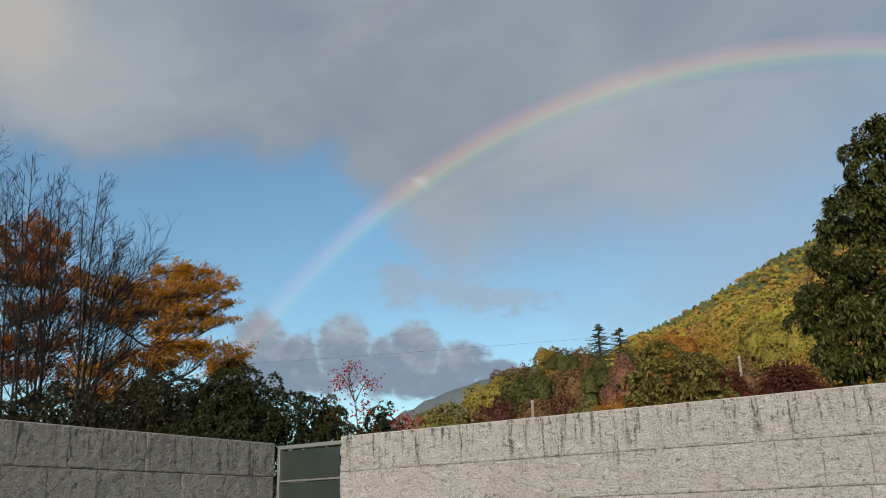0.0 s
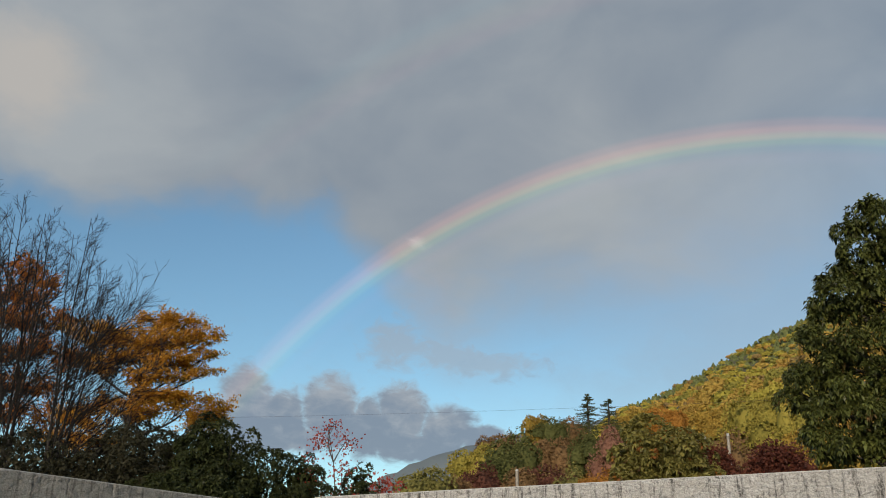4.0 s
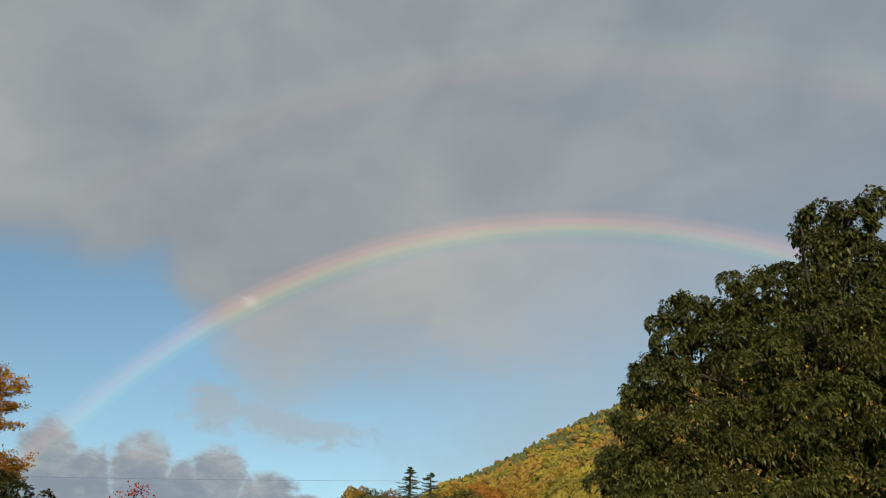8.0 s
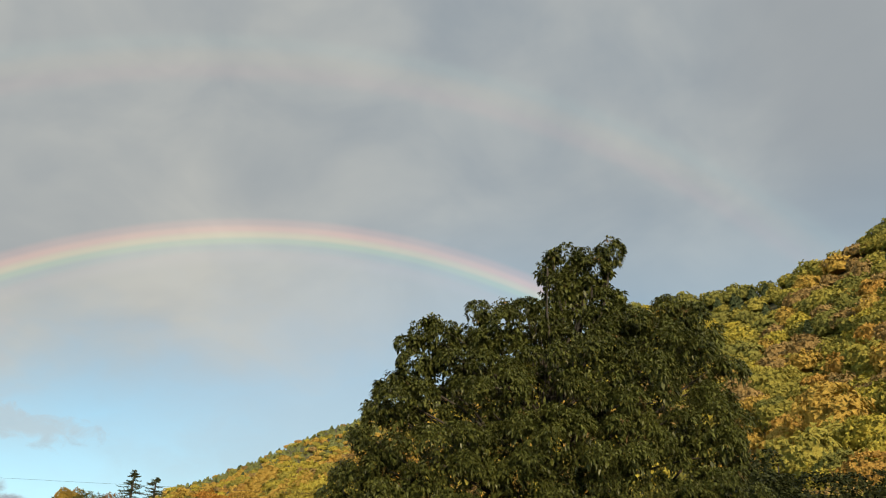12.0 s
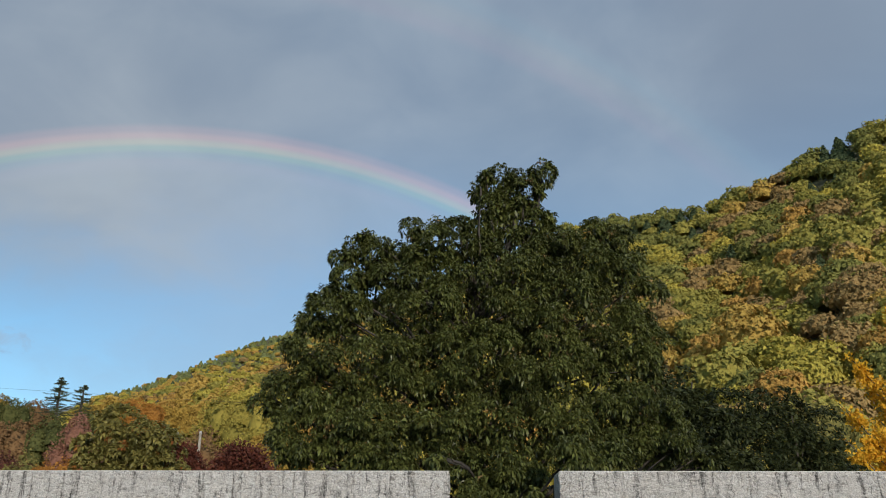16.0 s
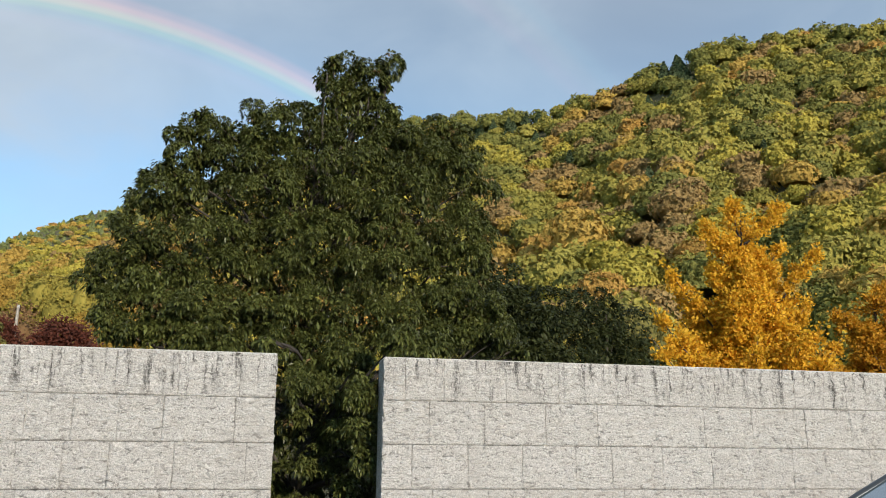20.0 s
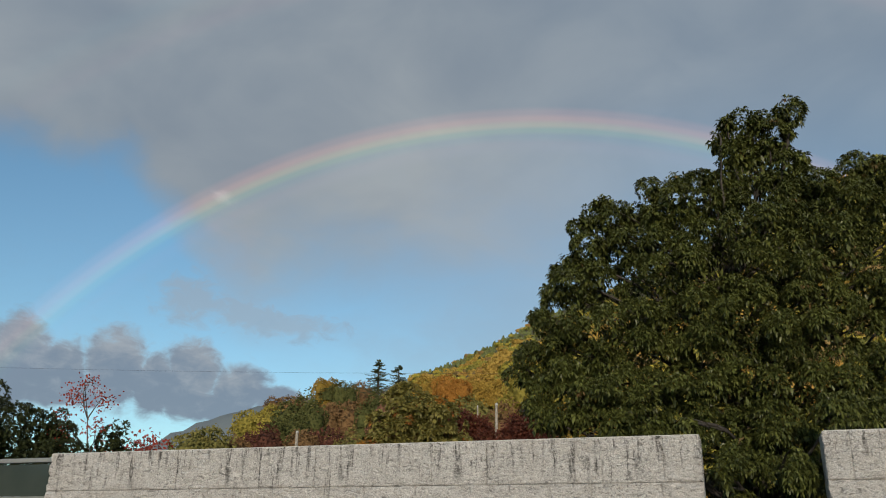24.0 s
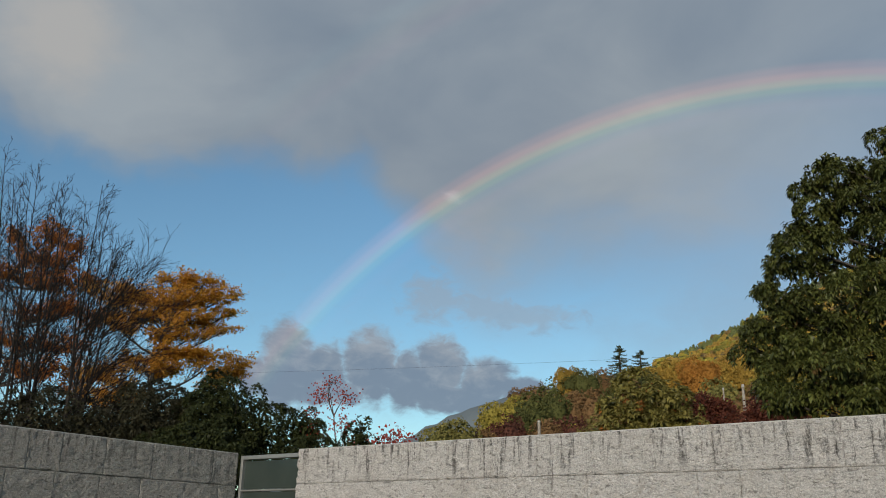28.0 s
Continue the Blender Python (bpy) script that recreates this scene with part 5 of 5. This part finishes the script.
def far_tree(az, el_top, dist, r, h, kind, label, quads=420, seed=0):
    """A single tree at an azimuth, its top at an elevation."""
    rng = np.random.default_rng(seed)
    a = radians(az)
    x, y = EYE.x + dist * math.sin(a), EYE.y + dist * math.cos(a)
    top = EYE.z + dist * math.tan(radians(el_top))
    floor = float(hill(np.array([az]), np.array([dist]))[0]) if dist > NEAR else 0.0
    floor = min(floor, top - h)
    if dist < 66:
        r, h = 1.2 * r, 1.9 * h
    else:
        r, h = 1.25 * r, 1.3 * h
    root = thing("tree", (x, y, floor), label, "tree", "autumn trees below the hill")
    part("trunk", tube(bent((x, y, floor - 0.5), (x + 0.3, y, top - h * 0.35), rng, 0, 0.02, 7), np.linspace(0.05 * r + 0.08, 0.03, 7), 6), BARK_DARK, root)
    parts = []
    for k in range(7):
        b = rng.uniform(0, 2 * math.pi)
        q = 0.0 if k == 0 else r * 0.55
        c = np.array([x + q * math.cos(b), y + q * math.sin(b), top - h * (0.95 if k == 0 else rng.uniform(0.62, 1.25))])
        parts.append((c, r * (0.62 if k == 0 else rng.uniform(0.42, 0.62)), h * (0.9 if k == 0 else rng.uniform(0.45, 0.7))))
    v, f, m, smooth = canopy([p[0] for p in parts], [p[1] for p in parts], [p[2] for p in parts], [kind] * 7, [quads] * 7, rng, 0.75, 0.165, 0.72)
    part("crown", (v, f, m * 0, smooth), GROVE_DIMMED[kind], root)
    return root


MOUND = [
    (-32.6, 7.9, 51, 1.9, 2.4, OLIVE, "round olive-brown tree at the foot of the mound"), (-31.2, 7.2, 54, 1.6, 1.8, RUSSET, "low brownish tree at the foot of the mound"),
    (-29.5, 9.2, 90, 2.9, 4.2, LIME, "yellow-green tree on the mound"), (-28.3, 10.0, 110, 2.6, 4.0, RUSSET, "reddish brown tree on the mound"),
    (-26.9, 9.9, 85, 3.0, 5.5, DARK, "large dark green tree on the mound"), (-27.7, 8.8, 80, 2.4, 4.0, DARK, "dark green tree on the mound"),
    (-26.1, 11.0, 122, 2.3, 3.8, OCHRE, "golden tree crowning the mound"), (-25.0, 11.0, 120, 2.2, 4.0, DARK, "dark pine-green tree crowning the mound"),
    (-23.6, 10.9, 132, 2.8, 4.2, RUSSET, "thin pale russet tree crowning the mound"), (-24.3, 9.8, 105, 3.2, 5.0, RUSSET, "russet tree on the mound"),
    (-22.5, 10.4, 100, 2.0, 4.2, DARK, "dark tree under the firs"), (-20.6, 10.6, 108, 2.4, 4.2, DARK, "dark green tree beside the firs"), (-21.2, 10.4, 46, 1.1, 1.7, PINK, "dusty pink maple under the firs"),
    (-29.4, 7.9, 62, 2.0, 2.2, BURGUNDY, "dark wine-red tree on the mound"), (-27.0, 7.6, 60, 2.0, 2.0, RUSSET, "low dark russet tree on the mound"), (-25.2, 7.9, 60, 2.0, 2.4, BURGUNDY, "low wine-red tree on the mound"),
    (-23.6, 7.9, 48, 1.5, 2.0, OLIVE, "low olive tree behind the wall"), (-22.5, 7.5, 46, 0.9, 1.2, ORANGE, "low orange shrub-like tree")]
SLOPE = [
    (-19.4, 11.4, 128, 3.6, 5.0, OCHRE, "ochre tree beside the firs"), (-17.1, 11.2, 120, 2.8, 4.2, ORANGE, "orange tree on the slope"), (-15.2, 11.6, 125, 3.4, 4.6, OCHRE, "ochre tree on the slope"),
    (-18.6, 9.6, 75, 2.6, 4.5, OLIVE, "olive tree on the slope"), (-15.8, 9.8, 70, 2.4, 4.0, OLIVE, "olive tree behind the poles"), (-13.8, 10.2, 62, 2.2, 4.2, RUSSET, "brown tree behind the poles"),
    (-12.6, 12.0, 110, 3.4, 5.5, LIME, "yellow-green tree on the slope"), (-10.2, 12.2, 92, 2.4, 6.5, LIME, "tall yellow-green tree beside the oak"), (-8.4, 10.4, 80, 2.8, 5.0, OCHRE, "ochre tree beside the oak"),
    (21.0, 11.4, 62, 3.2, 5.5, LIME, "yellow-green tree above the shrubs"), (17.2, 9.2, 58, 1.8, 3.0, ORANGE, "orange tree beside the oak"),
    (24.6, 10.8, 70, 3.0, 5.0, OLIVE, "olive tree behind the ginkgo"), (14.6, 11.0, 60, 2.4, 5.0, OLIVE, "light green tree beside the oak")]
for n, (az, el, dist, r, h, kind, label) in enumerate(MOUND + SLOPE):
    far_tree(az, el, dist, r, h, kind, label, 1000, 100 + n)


def fir(az, el_top, dist, height, label, seed, flat_top=False):
    """A fir with tiers of drooping boughs round a straight stem."""
    rng = np.random.default_rng(seed)
    a = radians(az)
    x, y = EYE.x + dist * math.sin(a), EYE.y + dist * math.cos(a)
    top = EYE.z + dist * math.tan(radians(el_top))
    floor = min(float(hill(np.array([az]), np.array([dist]))[0]), top - height)
    root = thing("fir_tree", (x, y, floor), label, "tree", "pair of firs on the skyline")
    base, axis, size, wood = [], [], [], [tube([(x, y, floor - 0.5), (x, y, top - height * 0.5), (x, y, top)], [0.28, 0.16, 0.02], 7)]
    for t in np.linspace(0.03, 1.0, 13):
        reach = 0.25 + 3.1 * t**1.05 * (1.0 if not flat_top else 0.9 + 0.5 * math.sin(t * 5))
        for b in rng.uniform(0, 2 * math.pi, 7 if t > 0.1 else 3):
            if rng.random() < 0.35:
                continue
            length = reach * rng.uniform(0.4, 1.2)
            start = np.array([x, y, top - (t + rng.uniform(-0.04, 0.04)) * height])
            bough = [start + np.array([math.cos(b) * length * s, math.sin(b) * length * s, length * (0.25 * s - 0.60 * s * s + 0.40 * s**4)]) for s in np.linspace(0, 1, 6)]
            wood.append(tube(bough, np.linspace(0.035, 0.012, 6), 3))
            for s in np.linspace(0.12, 1.0, 14):
                q = bough[min(4, int(s * 5))] * (1 - (s * 5 - min(4, int(s * 5)))) + bough[min(4, int(s * 5)) + 1] * (s * 5 - min(4, int(s * 5)))
                for _ in range(5):
                    base.append(q + rng.normal(0, 0.03, 3))
                    axis.append(np.array([math.cos(b), math.sin(b), 0]) * 0.5 + rng.normal(0, 0.5, 3) * (1, 1, 0.4) + (0, 0, -0.15))
                    size.append(0.27 * (1.15 - 0.4 * s))
    part("trunk", join(wood), BARK_DARK, root)
    v, f = leaf_quads(np.array(base), unit(np.array(axis)), np.array(size), np.array(size) * 0.25, rng)
    part("foliage", (v, f), GROVE_DIMMED[CONIFER], root)
    return root


fir(-22.45, 12.4, 120, 5.2, "slender fir with a pointed top on the skyline", 81)
fir(-21.1, 12.05, 121, 4.6, "ragged fir with a flattened top on the skyline", 82, True)


def pole(x, y, top, label, r=0.11, lean=0.0):
    root = thing("pole", (x, y, 0), label, "pole", "weathered poles behind the wall")
    part("shaft", tube([(x, y, -0.5), (x + lean * 0.5, y, top * 0.5), (x + lean, y, top)], [r * 1.15, r, r * 0.9], 10), POLE_MAT, root, smooth=True)
    bm = bmesh.new()
    made = bmesh.ops.create_cone(bm, cap_ends=True, segments=10, radius1=r * 1.02, radius2=r * 0.75, depth=0.10)["verts"]
    bmesh.ops.translate(bm, verts=made, vec=(x + lean, y, top + 0.05))
    part("cap", bm, CONCRETE, root)
    return root


pole(-20.9, 40.9, 7.55, "short pale concrete post among the trees", 0.09)
pole(-10.6, 39.3, 8.2, "thin pale pole among the trees", 0.04)
pole(-8.5, 34.6, 7.45, "pale wooden pole among the trees", 0.06, 0.06)

# overhead cable that reaches the firs
s = np.linspace(0, 1, 40)[:, None]
a, b = np.array([-95.0, 45.0, 17.6]), np.array([-4.0, 45.0, 10.6])
line = a + (b - a) * s - np.array([0, 0, 0.6]) * 4 * s * (1 - s)
tagged(part("overhead_cable", tube(line, np.full(40, 0.0055), 5), CABLE), "thin dark overhead cable crossing the sky", "cable", kind="structure")

# ---- parked car ----
PAINT, _n, _s = material("dark grey car paint", 0.3)
_n.put(_s.inputs["Base Color"], _n.mix(_n.noise(here(_n), 3.0), (0.045, 0.05, 0.055), (0.06, 0.065, 0.07)))
_s.inputs["Metallic"].default_value, _s.inputs["Coat Weight"].default_value = 0.4, 0.8
CAR_GLASS, _n, _s = material("green tinted car glass", 0.05)
_s.inputs["Base Color"].default_value = (0.06, 0.11, 0.10, 1)
_s.inputs["Transmission Weight"].default_value = 0.5
RUBBER, _n, _s = material("black rubber", 0.75)
_n.put(_s.inputs["Base Color"], _n.mix(_n.noise(here(_n), 40.0), (0.014, 0.014, 0.014), (0.03, 0.03, 0.03)))
ALLOY, _n, _s = material("grey alloy", 0.35)
_s.inputs["Base Color"].default_value, _s.inputs["Metallic"].default_value = (0.5, 0.5, 0.51, 1), 0.9
LAMP_CLEAR, _n, _s = material("clear lamp plastic", 0.1)
_s.inputs["Base Color"].default_value = (0.7, 0.72, 0.74, 1)
LAMP_RED, _n, _s = material("red lamp plastic", 0.15)
_s.inputs["Base Color"].default_value = (0.35, 0.02, 0.02, 1)


def loft(sections):
    """A closed skin through rings with the same number of points."""
    n = len(sections[0])
    verts = [p for ring in sections for p in ring]
    faces = [[i * n + k, i * n + (k + 1) % n, (i + 1) * n + (k + 1) % n, (i + 1) * n + k] for i in range(len(sections) - 1) for k in range(n)]
    return verts, faces + [list(range(n))[::-1], [(len(sections) - 1) * n + k for k in range(n)]]


def car(x, y, label):
    """A small hatchback whose nose points to -x."""
    root = thing("car", (x, y, 0), label, "car")

    def at(px, py, pz):
        return (x + px, y + py, pz)

    rings = []
    for px, low, high, half in ((-2.02, 0.42, 0.62, 0.56), (-1.95, 0.28, 0.78, 0.70), (-1.6, 0.22, 0.90, 0.80), (-1.0, 0.20, 0.97, 0.83), (-0.75, 0.20, 0.99, 0.84),
                                (0.6, 0.20, 1.00, 0.84), (1.5, 0.22, 1.02, 0.83), (1.9, 0.28, 1.00, 0.78), (2.0, 0.42, 0.92, 0.70)):
        rings.append([at(px, s * half * w, low + (high - low) * t) for s, w, t in
                      ((-1, 0.80, 0.0), (-1, 0.97, 0.12), (-1, 1.0, 0.45), (-1, 0.98, 0.80), (-1, 0.90, 1.0), (1, 0.90, 1.0), (1, 0.98, 0.80), (1, 1.0, 0.45), (1, 0.97, 0.12), (1, 0.80, 0.0))])
    body = part("body", loft(rings), PAINT, root, smooth=True)
    mod = body.modifiers.new("edges", "BEVEL")
    mod.width, mod.segments, mod.limit_method = 0.03, 2, "ANGLE"
    roof = part("roof", loft([[at(px, s * w, z - d) for s, d in ((-1, 0.03), (-0.85, 0.0), (0.85, 0.0), (1, 0.03), (1, 0.07), (-1, 0.07))] for px, z, w in
                              ((-0.22, 1.46, 0.60), (0.1, 1.53, 0.63), (0.9, 1.56, 0.64), (1.45, 1.52, 0.62), (1.68, 1.46, 0.58))]), PAINT, root, smooth=True)
    for s in (-1, 1):
        for name, a, b in (("pillar", (-1.00, 0.78, 0.97), (-0.22, 0.60, 1.44)), ("pillar", (0.45, 0.79, 1.0), (0.38, 0.635, 1.50)), ("pillar", (1.78, 0.76, 1.0), (1.60, 0.59, 1.46))):
            part(name, tube([at(a[0], s * a[1], a[2]), at((a[0] + b[0]) / 2, s * (a[1] + b[1]) / 2 * 1.01, (a[2] + b[2]) / 2 + 0.015), at(b[0], s * b[1], b[2])], [0.042, 0.038, 0.042], 8), PAINT, root, smooth=True)
        for quad in (((-0.95, 0.775, 0.98), (0.42, 0.785, 1.0), (0.36, 0.63, 1.48), (-0.20, 0.60, 1.43)), ((0.48, 0.785, 1.0), (1.74, 0.755, 1.0), (1.58, 0.59, 1.45), (0.41, 0.63, 1.48))):
            outer = [at(px, s * py, pz) for px, py, pz in quad]
            inner = [at(px, s * (py - 0.006), pz) for px, py, pz in quad]
            part("side_window", (outer + inner, [[0, 1, 2, 3], [7, 6, 5, 4], [0, 4, 5, 1], [1, 5, 6, 2], [2, 6, 7, 3], [3, 7, 4, 0]]), CAR_GLASS, root)
        mirror = part("mirror", box(bmesh.new(), at(-0.80, s * 0.94 - 0.11, 1.00), at(-0.62, s * 0.94 + 0.11, 1.15), 0.035), PAINT, root)
        part("mirror_arm", box(bmesh.new(), at(-0.76, s * 0.81 - 0.06, 0.99), at(-0.68, s * 0.81 + 0.06, 1.03), 0.008), RUBBER, mirror)
        part("headlight", box(bmesh.new(), at(-1.99, s * 0.55 - 0.14, 0.66), at(-1.72, s * 0.55 + 0.14, 0.80), 0.04), LAMP_CLEAR, root)
        part("tail_light", box(bmesh.new(), at(1.86, s * 0.63 - 0.09, 0.75), at(2.00, s * 0.63 + 0.09, 0.98), 0.03), LAMP_RED, root)
        for px in (-1.28, 1.25):
            bm = bmesh.new()
            bmesh.ops.create_cone(bm, cap_ends=True, segments=28, radius1=0.30, radius2=0.30, depth=0.20, matrix=Matrix.Translation(at(px, s * 0.76, 0.30)) @ Matrix.Rotation(math.pi / 2, 4, "X"))
            bmesh.ops.bevel(bm, geom=[e for e in bm.edges if e.calc_face_angle(0) > 1], offset=0.03, segments=2, affect="EDGES")
            tyre = part("tyre", bm, RUBBER, root, smooth=True)
            bm = bmesh.new()
            bmesh.ops.create_cone(bm, cap_ends=True, segments=20, radius1=0.19, radius2=0.19, depth=0.215, matrix=Matrix.Translation(at(px, s * 0.76, 0.30)) @ Matrix.Rotation(math.pi / 2, 4, "X"))
            part("rim", bm, ALLOY, tyre)
    for name, quad in (("windscreen", ((-1.02, 0.76, 0.985), (-0.24, 0.585, 1.445))), ("rear_window", ((1.80, 0.73, 1.0), (1.62, 0.57, 1.45)))):
        (ax, aw, az), (bx, bw, bz) = quad
        o = [at(ax, -aw, az), at(ax, aw, az), at(bx, bw, bz), at(bx, -bw, bz)]
        q = [(p[0], p[1], p[2] - 0.008) for p in o]
        part(name, (o + q, [[0, 1, 2, 3], [7, 6, 5, 4], [0, 4, 5, 1], [1, 5, 6, 2], [2, 6, 7, 3], [3, 7, 4, 0]]), CAR_GLASS, root)
    part("bumper", box(bmesh.new(), at(-2.05, -0.66, 0.30), at(-1.86, 0.66, 0.50), 0.05), PAINT, root)
    part("bumper", box(bmesh.new(), at(1.84, -0.70, 0.32), at(2.04, 0.70, 0.55), 0.05), PAINT, root)
    part("dashboard", box(bmesh.new(), at(-0.95, -0.70, 0.80), at(-0.45, 0.70, 0.97), 0.04), RUBBER, root)
    for s in (-0.36, 0.36):
        seat = part("seat", box(bmesh.new(), at(0.10, s - 0.23, 0.65), at(0.28, s + 0.23, 1.12), 0.05), RUBBER, root)
        part("headrest", box(bmesh.new(), at(0.16, s - 0.12, 1.15), at(0.27, s + 0.12, 1.32), 0.04), RUBBER, seat)
    return root


car(6.16, 6.0, "dark grey hatchback with green tinted glass parked by the wall")
